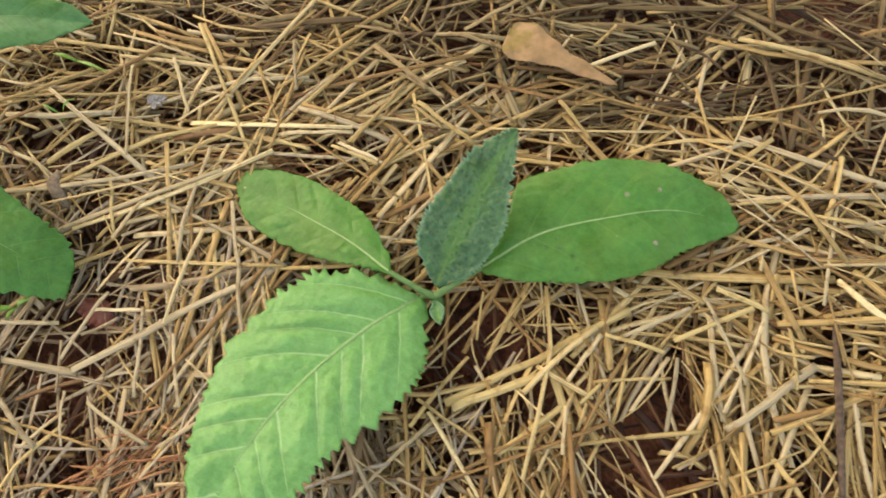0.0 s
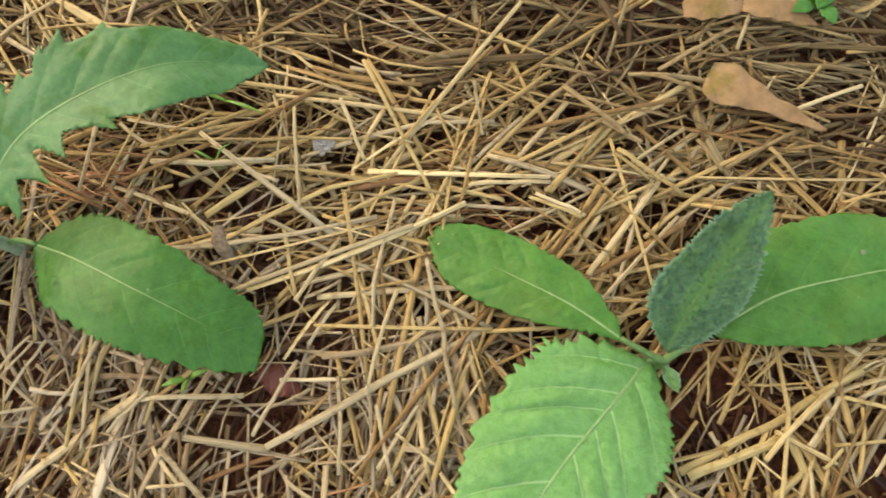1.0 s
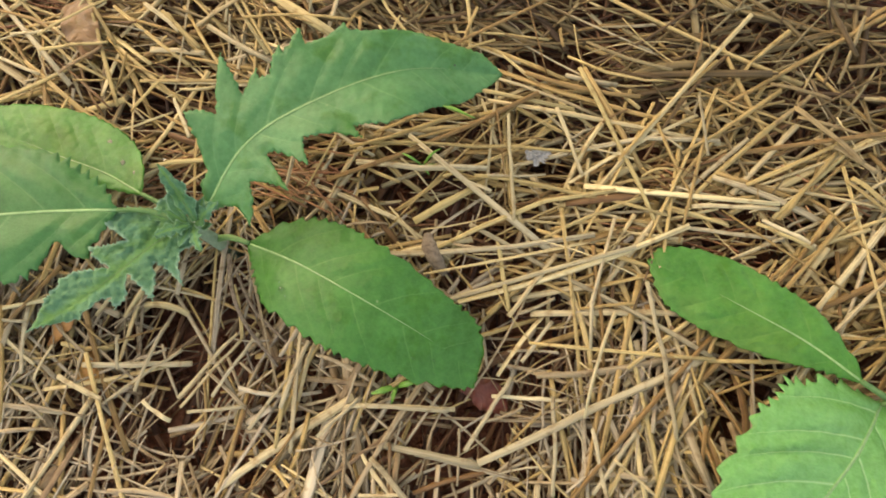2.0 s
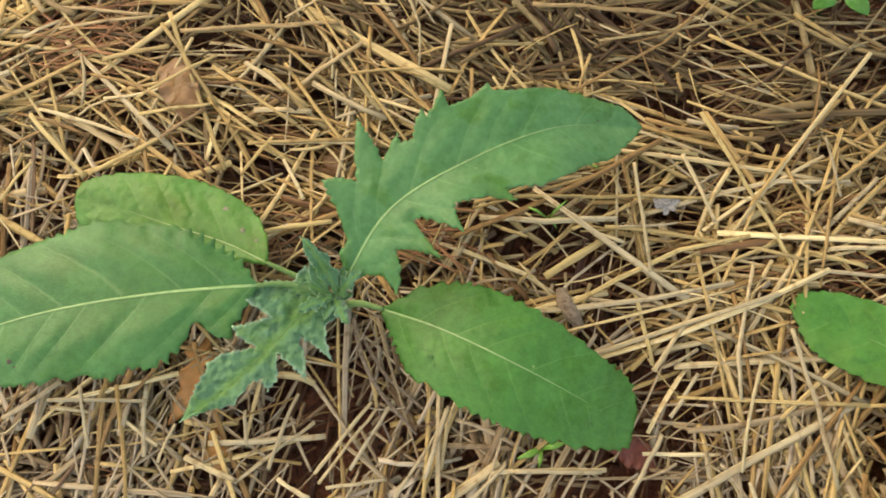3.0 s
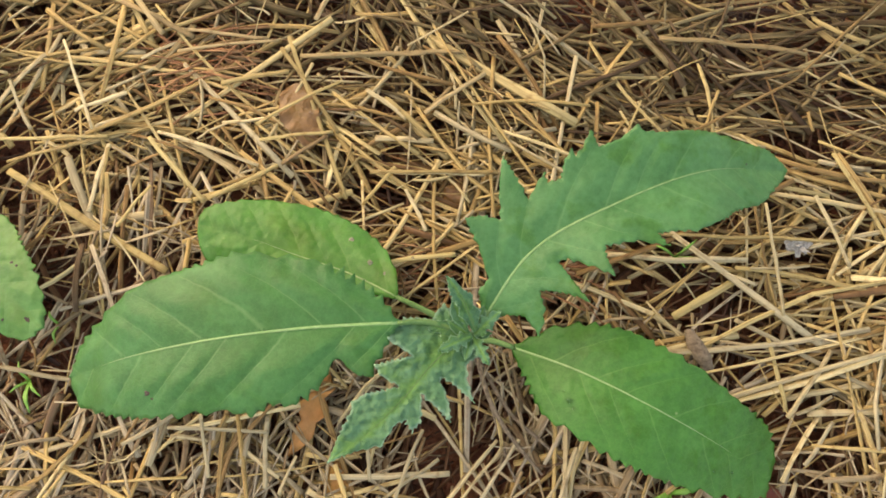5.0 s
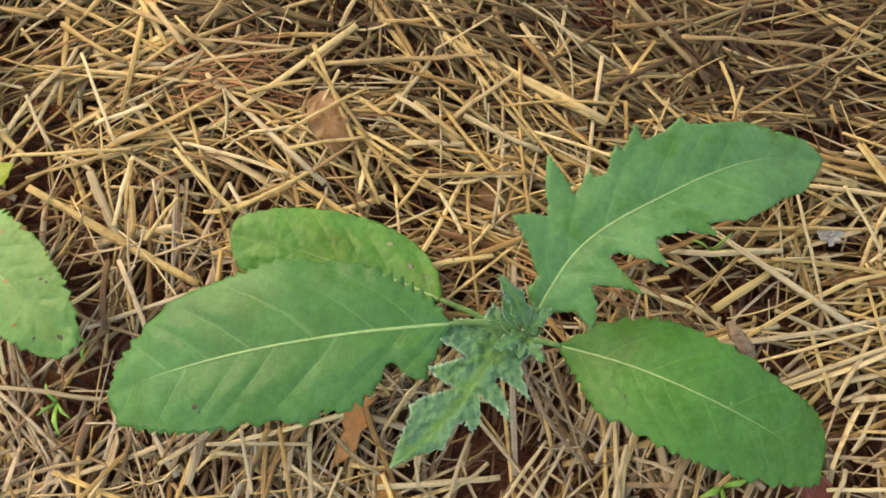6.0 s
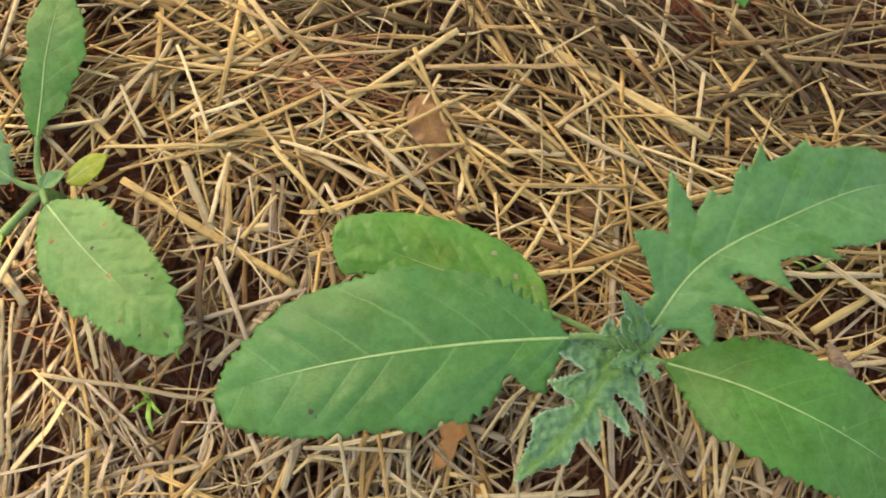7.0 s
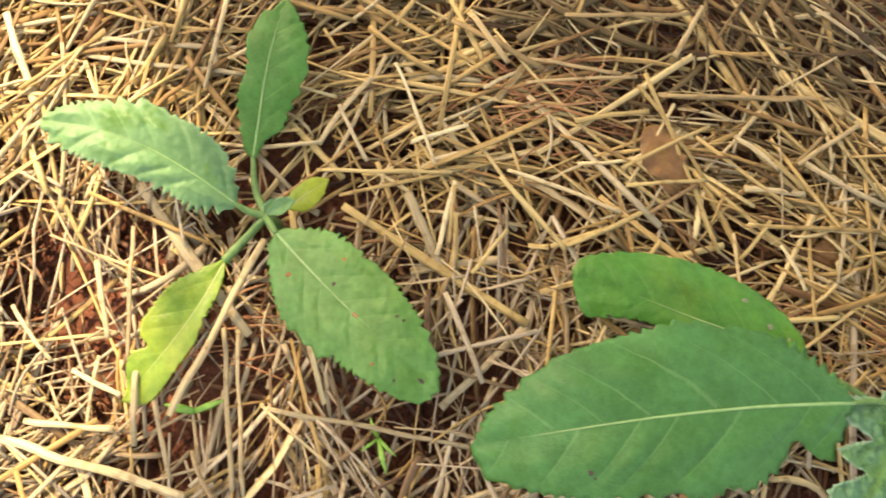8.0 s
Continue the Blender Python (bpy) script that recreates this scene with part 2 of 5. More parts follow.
RIB = plain_material("pale_rib", (0.14, 0.30, 0.09), (0.22, 0.38, 0.15), 0.5)
PALE_RIB = plain_material("yellow_rib", (0.30, 0.38, 0.12), (0.40, 0.46, 0.18), 0.5)
STALK = plain_material("green_stalk", (0.060, 0.150, 0.036), (0.105, 0.215, 0.062), 0.6)
DOWN = plain_material("downy_stalk", (0.13, 0.22, 0.13), (0.26, 0.36, 0.25), 0.8, 900, 0.8)
GRASS = plain_material("grass_blade", (0.09, 0.24, 0.03), (0.16, 0.34, 0.05), 0.5)
DARK_TWIG = plain_material("dark_twig", (0.045, 0.028, 0.018), (0.12, 0.08, 0.05), 0.9, 500, 0.9)
TWIG = plain_material("grey_twig", (0.10, 0.07, 0.045), (0.25, 0.19, 0.13), 0.9, 500, 0.9)
FLUFF = plain_material("grey_fluff", (0.20, 0.19, 0.17), (0.40, 0.38, 0.34), 0.95, 700, 1.0)
BARK = plain_material("bark", (0.09, 0.06, 0.04), (0.2, 0.15, 0.1), 0.9, 30, 1.0)
TREE_LEAF = plain_material("tree_leaf", (0.04, 0.09, 0.02), (0.08, 0.14, 0.04), 0.5, 20, 0.1)


# ---- mesh helpers ----
def mesh_object(name, verts, faces, mat, parent=None, uvs=None, smooth=True):
    me = bpy.data.meshes.new(name)
    me.from_pydata([tuple(v) for v in verts], [], faces)
    me.materials.append(mat)
    if smooth:
        me.shade_smooth()
    if uvs is not None:
        lay = me.uv_layers.new(name="UVMap")
        loops = np.empty(len(me.loops), dtype=np.int32)
        me.loops.foreach_get("vertex_index", loops)
        lay.data.foreach_set("uv", np.asarray(uvs, dtype=np.float32)[loops].ravel())
    ob = new(name, me)
    ob.parent = parent
    if parent and parent.type == "EMPTY":
        ob.location = -parent.location
    return ob


def curve_at(points, s):
    """Catmull-Rom through evenly spaced points; runs straight on past both ends."""
    p = np.asarray(points, float)
    k = len(p) - 1
    e = np.vstack([2 * p[0] - p[1], p, 2 * p[-1] - p[-2]])
    s = np.atleast_1d(np.asarray(s, float))
    inside = np.clip(s, 0, 1)
    i = np.minimum((inside * k).astype(int), k - 1)
    u = (inside * k - i)[:, None]
    a, b, c, d = e[i], e[i + 1], e[i + 2], e[i + 3]
    out = 0.5 * (2 * b + (c - a) * u + (2 * a - 5 * b + 4 * c - d) * u**2 + (3 * b - a - 3 * c + d) * u**3)
    return out + (s - inside)[:, None] * k * (p[-1] - p[-2])


def tube(name, points, radii, mat, parent=None, sides=8, flat=1.0, rings=14):
    """A tapered stalk along a smooth line, closed at both ends."""
    s = np.linspace(0, 1, rings)
    c = curve_at(points, s)
    r = np.interp(s, np.linspace(0, 1, len(radii)), radii)
    t = np.gradient(c, axis=0)
    t /= np.linalg.norm(t, axis=1)[:, None]
    side = np.cross(t, (0.02, 0.01, 1.0))
    side /= np.linalg.norm(side, axis=1)[:, None]
    up = np.cross(side, t)
    a = np.arange(sides) / sides * 2 * np.pi
    v = c[:, None] + (np.cos(a)[None, :, None] * side[:, None] + flat * np.sin(a)[None, :, None] * up[:, None]) * r[:, None, None]
    f = [(i * sides + j, i * sides + (j + 1) % sides, (i + 1) * sides + (j + 1) % sides, (i + 1) * sides + j) for i in range(rings - 1) for j in range(sides)]
    f += [tuple(range(sides))[::-1], tuple((rings - 1) * sides + j for j in range(sides))]
    L = np.linalg.norm(np.diff(c, axis=0), axis=1).sum()
    uv = np.stack([np.repeat(s * L, sides), np.tile(np.arange(sides) / sides * 0.012, rings)], 1)
    return mesh_object(name, v.reshape(-1, 3), f, mat, parent, uv)


def outline(pairs, length, lobed, first, last=1.0, n=150):
    """A side of a blade: (along, across) from base to tip, evenly resampled."""
    p = np.array([(0.0, first * 1000)] + list(pairs) + [(last, 0.0)], float)
    q = np.stack([p[:, 0] * length, p[:, 1] / 1000], 1)
    if lobed:
        d = q
    else:
        k = len(q) - 1
        d = curve_at(q, np.linspace(0, 1, 8 * k + 1))
    step = np.r_[0, np.cumsum(np.linalg.norm(np.diff(d, axis=0), axis=1))]
    u = np.linspace(0, step[-1], n)
    o = np.stack([np.interp(u, step, d[:, 0]), np.interp(u, step, d[:, 1])], 1)
    return o, u


BLADES = {}


def blade(name, rib, left, right, mat, parent, lobed=False, teeth=(4.5, 1.0), veins=9, pucker=0.0012, fold=0.12, droop=0.0,
          wave=0.0, rib_mat=None, rib_r=0.0011, neck=0.0012, label="", lift=0.0, seed=0, thick=0.00035, crinkle=0.0, base_teeth=0.0, lean=0.85, arch=11.0, rib_end=0.86, ruffle=0.0):
    """A leaf blade on a midrib of five points. left, right: pairs (share of the length, millimetres across). teeth: spacing and depth in mm.
    fold: how steeply the halves rise from the midrib; droop: how they bend down again; wave: ruffled rim."""
    rng = np.random.RandomState(seed + 5)
    rib = np.array(rib, float)
    length = np.linalg.norm(np.diff(rib, axis=0), axis=1).sum()
    sd = np.linspace(-0.15, 1.15, 261)
    mid = curve_at(rib, sd)
    t = np.gradient(mid[:, :2], axis=0)
    t /= np.linalg.norm(t, axis=1)[:, None]
    for _ in range(40):
        t[1:-1] = (t[:-2] + t[1:-1] + t[2:]) / 3
    t /= np.linalg.norm(t, axis=1)[:, None]
    nor = np.stack([-t[:, 1], t[:, 0]], 1)

    def place(s, w, z):
        c = np.stack([np.interp(s, sd, mid[:, k]) for k in range(3)], -1)
        nn = np.stack([np.interp(s, sd, nor[:, k]) for k in range(2)], -1)
        c[..., :2] += nn * w[..., None]
        c[..., 2] += z
        return c

    N = 420 if lobed else 260
    rims = []
    for sgn, pairs in ((1, left), (-1, right)):
        o, u = outline(pairs, length, lobed, neck, n=N)
        # saw teeth that lean towards the tip
        g = np.gradient(o, axis=0)
        g /= np.linalg.norm(g, axis=1)[:, None] + 1e-9
        out = np.stack([-g[:, 1], g[:, 0]], 1)
        ph = u * 1000 / teeth[0] + rng.rand() + 0.85 * np.sin(u * 1000 / teeth[0] * 0.62 + rng.rand() * 6)
        tip = ph % 1.0
        saw = np.where(tip < 0.72, (tip / 0.72) ** 1.3, (1 - tip) / 0.28)
        size = 0.25 + 1.45 * np.interp(ph, np.arange(0, 400), rng.rand(400)) ** 1.4
        fade = np.clip(u / u[-1] / 0.08, 0, 1) * np.clip((1 - u / u[-1]) / 0.05, 0, 1)
        size = size * (1 + base_teeth * np.clip(1 - u / u[-1] / 0.4, 0, 1))
        o = o + out * (teeth[1] / 1000 * (saw - 0.45) * size * fade)[:, None]
        o[:, 1] = np.maximum(o[:, 1], 0.0003) * sgn
        rims.append(o)
    ring = np.vstack([rims[0], [(length, 0.0)], rims[1][::-1]])
    widest = np.abs(ring[:, 1]).max()
    # an even net of points inside the rim
    step = max(0.0006, math.sqrt(length * widest) / (48 if crinkle else 40))
    gx, gy = np.meshgrid(np.arange(ring[:, 0].min(), ring[:, 0].max(), step), np.arange(ring[:, 1].min(), ring[:, 1].max(), step * 0.87), indexing="ij")
    gx = gx + (np.arange(gx.shape[1]) % 2)[None, :] * step / 2
    p = np.vstack([np.stack([gx.ravel(), gy.ravel()], 1), np.stack([np.arange(step, length, step * 0.7), 0 * np.arange(step, length, step * 0.7)], 1)])
    a, e = ring, np.roll(ring, -1, 0)

    def to_rim(p):
        d = e - a
        k = np.clip(((p[:, None] - a) * d).sum(-1) / ((d * d).sum(-1) + 1e-12), 0, 1)
        return np.sqrt((((a + k[..., None] * d) - p[:, None]) ** 2).sum(-1).min(1))

    cross = ((a[:, 1] > p[:, 1:2]) != (e[:, 1] > p[:, 1:2])) & (p[:, :1] < (e[:, 0] - a[:, 0]) * (p[:, 1:2] - a[:, 1]) / (e[:, 1] - a[:, 1] + 1e-12) + a[:, 0])
    p = p[cross.sum(1) % 2 == 1]
    p = p[to_rim(p) > step * 0.45]
    n = len(ring)
    flat_v, _, faces = mathutils.geometry.delaunay_2d_cdt([Vector(q) for q in np.vstack([ring, p])], [(k, (k + 1) % n) for k in range(n)], [], 1, 1e-6)[:3]
    flat_v = np.array([tuple(q) for q in flat_v])
    s, w = flat_v[:, 0] / length, flat_v[:, 1]
    aw = np.abs(w)
    q = aw / (aw + to_rim(flat_v) + 1e-6)
    v = (s - (lean * aw + arch * aw**2) / length) * veins + np.where(w < 0, 0.5, 0.0)
    one, two = rng.rand(2) * 6
    v = v + 0.20 * np.sin(v * 1.9 + np.where(w < 0, one, two)) + 0.06 * np.sin(v * 4.3 + one)
    z = fold * aw**2 / (aw + 0.003) - droop * aw**2 / widest + lift
    z = z + pucker * np.abs(np.sin(np.pi * v)) ** 0.6 * np.clip(q * 1.8, 0, 1) * np.clip((1.02 - q) * 2, 0, 1)
    z = z + wave * np.sin(s * 24 + np.where(w < 0, one, two)) * q**2
    z = z + ruffle * 2.6 * (np.interp(s, np.linspace(-0.2, 1.2, 38), rng.rand(38)) + 0.5 * np.interp(s, np.linspace(-0.2, 1.2, 91), rng.rand(91)) - 0.55) * np.clip(q * 1.6 - 0.6, 0, 1) ** 2 * np.clip((0.50 - s) / 0.15, 0, 1) * (w < 0)
    verts = place(s, w, z)
    if crinkle:
        bump = [noise.fractal((px * 330, py * 330, 7.0 + seed), 0.7, 2.2, 3) for px, py, pz in verts]
        verts[:, 2] += crinkle * np.array(bump) * np.clip(aw / 0.003, 0, 1)
    uvs = np.stack([v + 40, q], -1)
    faces = [tuple(f) for f in faces]
    ob = mesh_object(name, verts, faces, mat, parent, uvs)
    sol = ob.modifiers.new("thickness", "SOLIDIFY")
    sol.thickness, sol.offset = thick, -1
    if label:
        tagged(ob, label)
    BLADES[ob.name] = np.array(verts)
    if rib_mat:
        rib_r = rib_r * 0.68
        pts = curve_at(rib, np.linspace(0.0, rib_end, 21)) + (0, 0, lift + 0.00025)
        tube("midrib", pts, (rib_r, rib_r * 0.85, rib_r * 0.68, rib_r * 0.48, rib_r * 0.08), rib_mat, ob, 8, 0.3, 34)
    return ob


def thing(name, base, label, category, group="", kind=""):
    ob = new(name)
    ob.location = base
    ob.empty_display_size = 0.02
    return tagged(ob, label, category, group, kind)


# ---- ground ----
def row_side(x, y):
    """Distance from the line on which the plants stand, positive on its far side."""
    return ((y - 0.067) + 0.260 * (x + 0.047)) / math.sqrt(1 + 0.260**2)


BARE = [(-0.0270, 0.0560, 0.034), (-0.5596, 0.1567, 0.035), (-0.6891, 0.1531, 0.045), (-0.7726, 0.2038, 0.035), (-0.7146, 0.1047, 0.025), (-0.6274, 0.2397, 0.022), (-0.2397, 0.062, 0.025), (0.047, -0.0128, 0.025), (-0.3715, 0.1253, 0.02), (-0.7553, 0.1761, 0.04), (-0.6043, 0.164, 0.028), (-0.6043, 0.1226, 0.026), (-0.37, 0.0812, 0.022), (-0.3584, 0.0253, 0.026), (-0.2522, 0.0669, 0.018), (-0.426, 0.2187, 0.014), (-0.3051, 0.3403, 0.030), (-0.685, 0.2328, 0.02), (-0.6396, 0.2578, 0.02), (-0.6784, 0.2776, 0.025), (-0.6554, 0.3212, 0.02), (-0.2636, 0.0397, 0.025), (-0.2467, -0.0037, 0.022), (-0.4543, 0.0429, 0.025), (-0.3959, 0.0617, 0.016)]
HOLLOWS = [(-0.1149, 0.3025, 0.017), (-0.3060, 0.3519, 0.019), (-0.4091, 0.0652, 0.013), (-0.4002, 0.0387, 0.015), (-0.4330, 0.0936, 0.011), (-0.2847, 0.0512, 0.012), (-0.1435, 0.1928, 0.009), (-0.2058, 0.2371, 0.010), (-0.2298, 0.1405, 0.008), (-0.1006, 0.0696, 0.014), (-0.0305, 0.2388, 0.012), (-0.2344, 0.0457, 0.014), (-0.4018, 0.0606, 0.017), (-0.3740, 0.0598, 0.014), (-0.3967, 0.0976, 0.011), (-0.5225, 0.0816, 0.012), (-0.5752, 0.2258, 0.014), (-0.4557, 0.2979, 0.009), (-0.5323, 0.2694, 0.009), (-0.2803, 0.1721, 0.014), (-0.2025, 0.0864, 0.015), (-0.2514, 0.1600, 0.010), (-0.6136, 0.2388, 0.012), (-0.5601, 0.2127, 0.009), (-0.5958, 0.1315, 0.013), (-0.5502, 0.1598, 0.015), (-0.6511, 0.2565, 0.011), (-0.7748, 0.2023, 0.013), (-0.6980, 0.1106, 0.015), (-0.6571, 0.0980, 0.014), (-0.7088, 0.1671, 0.012), (-0.0353, 0.0542, 0.017), (0.0510, 0.0193, 0.012), (-0.3154, 0.0572, 0.011)]


def bare(x, y):
    """How thin the straw lies: 0 covered, 1 open soil."""
    out = np.zeros(np.shape(x))
    for bx, by, r in BARE + HOLLOWS:
        out = np.maximum(out, np.exp(-(((x - bx) ** 2 + (y - by) ** 2) / r**2)))
    return np.maximum(out, 0.95 * np.clip((row_side(x, y) - 0.215) / 0.03, 0, 1))


def bed_height(x, y):
    return 0.004 * np.sin(x * 17 + 1.3) * np.cos(y * 21 + 0.4) + 0.0025 * np.sin(x * 41 + y * 33)


def mound(x, y):
    """The soil rises round the plant at the sunny end."""
    return 0.014 * np.exp(-(((x + 0.70) / 0.085) ** 2 + ((y - 0.165) / 0.07) ** 2)) + 0.007 * np.exp(-(((x + 0.02) / 0.05) ** 2 + ((y - 0.045) / 0.03) ** 2))


def build_ground():
    fine_x, fine_y = np.arange(-1.0, 0.42, 0.005), np.arange(-0.22, 0.54, 0.005)
    far = np.array([0.06, 0.2, 0.6, 2, 6, 20, 60, 200, 600])
    xs = np.r_[-1.0 - far[::-1], fine_x, 0.42 + far]
    ys = np.r_[-0.22 - far[::-1], fine_y, 0.54 + far]
    gx, gy = np.meshgrid(xs, ys, indexing="ij")
    near = np.clip(1 - np.maximum(np.abs(gx + 0.29) - 0.8, np.abs(gy - 0.16) - 0.45) / 0.4, 0, 1)
    rough = np.array([[noise.fractal((x * 38, y * 38, 3.0), 0.9, 2.1, 4) for y in ys] for x in xs])
    z = -0.034 + near * (bed_height(gx, gy) + 0.0038 * rough) + (0.004 * bare(gx, gy) + mound(gx, gy)) * near
    w = len(ys)
    v = np.stack([gx, gy, z], -1).reshape(-1, 3)
    f = [(i * w + j, (i + 1) * w + j, (i + 1) * w + j + 1, i * w + j + 1) for i in range(len(xs) - 1) for j in range(w - 1)]
    tagged(mesh_object("ground", v, f, SOIL), "crumbly reddish-brown soil under the straw", "soil", kind="structure")


build_ground()


# ---- straw ----
def stalk_batch(rng, n, cx, cy, ang, length, width, z, tilt, flat, bend, sides=6, rings=4):
    """Many stalks as arrays: vertices, faces and UV."""
    s = np.linspace(-0.5, 0.5, rings)
    d = np.stack([np.cos(ang) * np.cos(tilt), np.sin(ang) * np.cos(tilt), np.sin(tilt)], 1)
    side = np.stack([-np.sin(ang), np.cos(ang), 0 * ang], 1)
    up = np.cross(d, side)
    c = np.stack([cx, cy, z], 1)[:, None] + d[:, None] * (s[None, :] * length[:, None])[..., None]
    c = c + side[:, None] * (bend[:, None] * (s[None, :] ** 2 - 0.08))[..., None]
    kink = np.where(rng.rand(n) < 0.28, rng.randn(n) * 0.17, 0.0)
    c = c + side[:, None] * (kink * length)[:, None, None] * np.maximum(s - rng.uniform(-0.2, 0.2), 0)[None, :, None]
    c[..., 2] -= (0.35 * np.abs(bend))[:, None] * s[None, :] ** 2
    r = width[:, None] / 2 * (1 + 0.12 * rng.randn(n, rings).clip(-1.5, 1.5))
    r[:, 0] *= 0.82
    a = np.arange(sides) / sides * 2 * np.pi + 0.3
    roll = rng.uniform(-0.5, 0.5, n)
    ca, sa = np.cos(a)[None, :], np.sin(a)[None, :] * flat[:, None]
    lat = ca * np.cos(roll)[:, None] - sa * np.sin(roll)[:, None]
    ver = ca * np.sin(roll)[:, None] + sa * np.cos(roll)[:, None]
    v = c[:, :, None] + (lat[:, None, :, None] * side[:, None, None] + ver[:, None, :, None] * up[:, None, None]) * r[:, :, None, None]
    uv = np.empty((n, rings, sides, 2))
    uv[..., 0] = (rng.rand(n) * 9)[:, None, None] + (s + 0.5)[None, :, None] * length[:, None, None]
    uv[..., 1] = (rng.rand(n) * 9)[:, None, None] + (np.arange(sides) / sides)[None, None, :] * 0.012
    q = np.array([(i * sides + j, i * sides + (j + 1) % sides, (i + 1) * sides + (j + 1) % sides, (i + 1) * sides + j) for i in range(rings - 1) for j in range(sides)])
    ends = np.array([(0, 3, 2, 1), (0, 5, 4, 3)]) if sides == 6 else np.array([(0, 3, 2, 1)])
    top = (rings - 1) * sides
    ends = np.vstack([ends, ends[:, ::-1] + top])
    q = np.vstack([q, ends])
    faces = (q[None] + (np.arange(n) * rings * sides)[:, None, None]).reshape(-1, 4)
    return v.reshape(-1, 3), faces, uv.reshape(-1, 2)


def quick_mesh(name, v, f, uv, mat):
    me = bpy.data.meshes.new(name)
    me.vertices.add(len(v))
    me.vertices.foreach_set("co", v.astype(np.float32).ravel())
    me.loops.add(f.size)
    me.loops.foreach_set("vertex_index", f.astype(np.int32).ravel())
    me.polygons.add(len(f))
    me.polygons.foreach_set("loop_start", np.arange(0, f.size, f.shape[1], dtype=np.int32))
    me.update(calc_edges=True)
    lay = me.uv_layers.new(name="UVMap")
    lay.data.foreach_set("uv", uv[f.ravel()].astype(np.float32).ravel())
    me.shade_smooth()
    me.materials.append(mat)
    me.validate()
    return new(name, me)


def stalk_angles(rng, x, y):
    """Stalks lie along the row on its far side and across it on the near side, with much disorder."""
    v = row_side(x, y)
    n = len(x)
    swirl = 0.45 * np.sin(x * 9 + 2.0) + 0.35 * np.cos(y * 14 + x * 5)
    along = swirl * 0.8 + rng.randn(n) * 0.50
    across = radians(78) + swirl * 0.5 + rng.randn(n) * 0.42
    share = np.clip(0.5 - (v - 0.005) / 0.09, 0.10, 0.72)
    a = np.where(rng.rand(n) < share, across, along)
    return np.where(rng.rand(n) < 0.22, rng.uniform(0, np.pi, n), a)


HOLES = np.random.RandomState(5).uniform((-0.95, -0.16, 0.007), (0.36, 0.42, 0.015), (110, 3))


def holes(x, y):
    """Small open pockets in the straw."""
    out = np.zeros(np.shape(x))
    for hx, hy, r in HOLES:
        out = np.maximum(out, np.exp(-(((x - hx) ** 2 + (y - hy) ** 2) / r**2) ** 2))
    return out


def mulch(name, mat, seed, count, long, wide, z_low, z_high, label, thin=1.0, side="", curl=0.10):
    """Stalks in small bundles that lie nearly alike. side: which side of the row they favour."""
    rng = np.random.RandomState(seed)
    bundles = count // 3
    members = rng.randint(1, 6, bundles)
    bx, by = rng.uniform(-0.97, 0.39, bundles), rng.uniform(-0.20, 0.48, bundles)
    turn = np.repeat(stalk_angles(rng, bx, by), members)
    n = len(turn)
    slip, apart = rng.randn(n) * 0.014, rng.randn(n) * 0.0065
    x = np.repeat(bx, members) + np.cos(turn) * slip - np.sin(turn) * apart
    y = np.repeat(by, members) + np.sin(turn) * slip + np.cos(turn) * apart
    turn = turn + rng.randn(n) * 0.17
    length = np.exp(rng.normal(np.log(long), 0.48, n)).clip(0.010, 0.17)
    gap = np.maximum(thin * bare(x, y), 0.90 * holes(x, y))
    for end in (-0.42, -0.2, 0.2, 0.42):
        gap = np.maximum(gap, 0.68 * thin * bare(x + end * length * np.cos(turn), y + end * length * np.sin(turn)))
    keep = rng.rand(n) > gap
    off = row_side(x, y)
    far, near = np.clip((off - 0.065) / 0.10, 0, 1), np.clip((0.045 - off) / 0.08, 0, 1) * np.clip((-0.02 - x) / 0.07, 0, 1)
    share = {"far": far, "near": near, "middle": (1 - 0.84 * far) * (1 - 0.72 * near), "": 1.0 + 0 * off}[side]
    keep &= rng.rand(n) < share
    x, y, turn, length = x[keep], y[keep], turn[keep], length[keep]
    n = len(x)
    width = np.exp(rng.normal(np.log(wide), 0.42, n)).clip(0.0007, 0.0056)
    z = rng.uniform(z_low, z_high, n) + bed_height(x, y) * 0.8
    tilt = rng.randn(n) * 0.085 * np.clip(0.06 / length, 0.4, 2.2)
    z = np.minimum(z, 0.0080 - 0.5 * length * np.abs(np.sin(tilt)))
    flat = np.where(rng.rand(n) < 0.58, rng.uniform(0.15, 0.4, n), rng.uniform(0.6, 1.0, n))
    bend = rng.standard_t(3, n).clip(-4, 4) * curl * length
    v, f, uv = stalk_batch(rng, n, x, y, turn, length, width, z, tilt, flat, bend, rings=5)
    return tagged(quick_mesh(name, v, f, uv, mat), label, "mulch", kind="stuff")


def more_bed():
    """The straw bed runs on along the row."""
    rng = np.random.RandomState(15)
    x, y = rng.uniform(-2.1, 1.5, 30000), rng.uniform(-0.6, 0.8, 30000)
    v = row_side(x, y)
    out = (x < -0.96) | (x > 0.38) | (y < -0.19) | (y > 0.47)
    keep = out & (v > -0.30 - 0.05 * rng.rand(30000)) & (v < 0.19 + 0.03 * rng.randn(30000))
    x, y = x[keep][:9000], y[keep][:9000]
    n = len(x)
    length, width = rng.uniform(0.03, 0.14, n), rng.uniform(0.0015, 0.005, n)
    v, f, uv = stalk_batch(rng, n, x, y, stalk_angles(rng, x, y), length, width, rng.uniform(-0.030, 0.002, n), rng.randn(n) * 0.05, rng.uniform(0.3, 0.9, n), rng.randn(n) * 0.1 * length, 6, 3)
    tagged(quick_mesh("outer_straw", v, f, uv, STRAW), "loose straw along the rest of the bed", "mulch", kind="stuff")


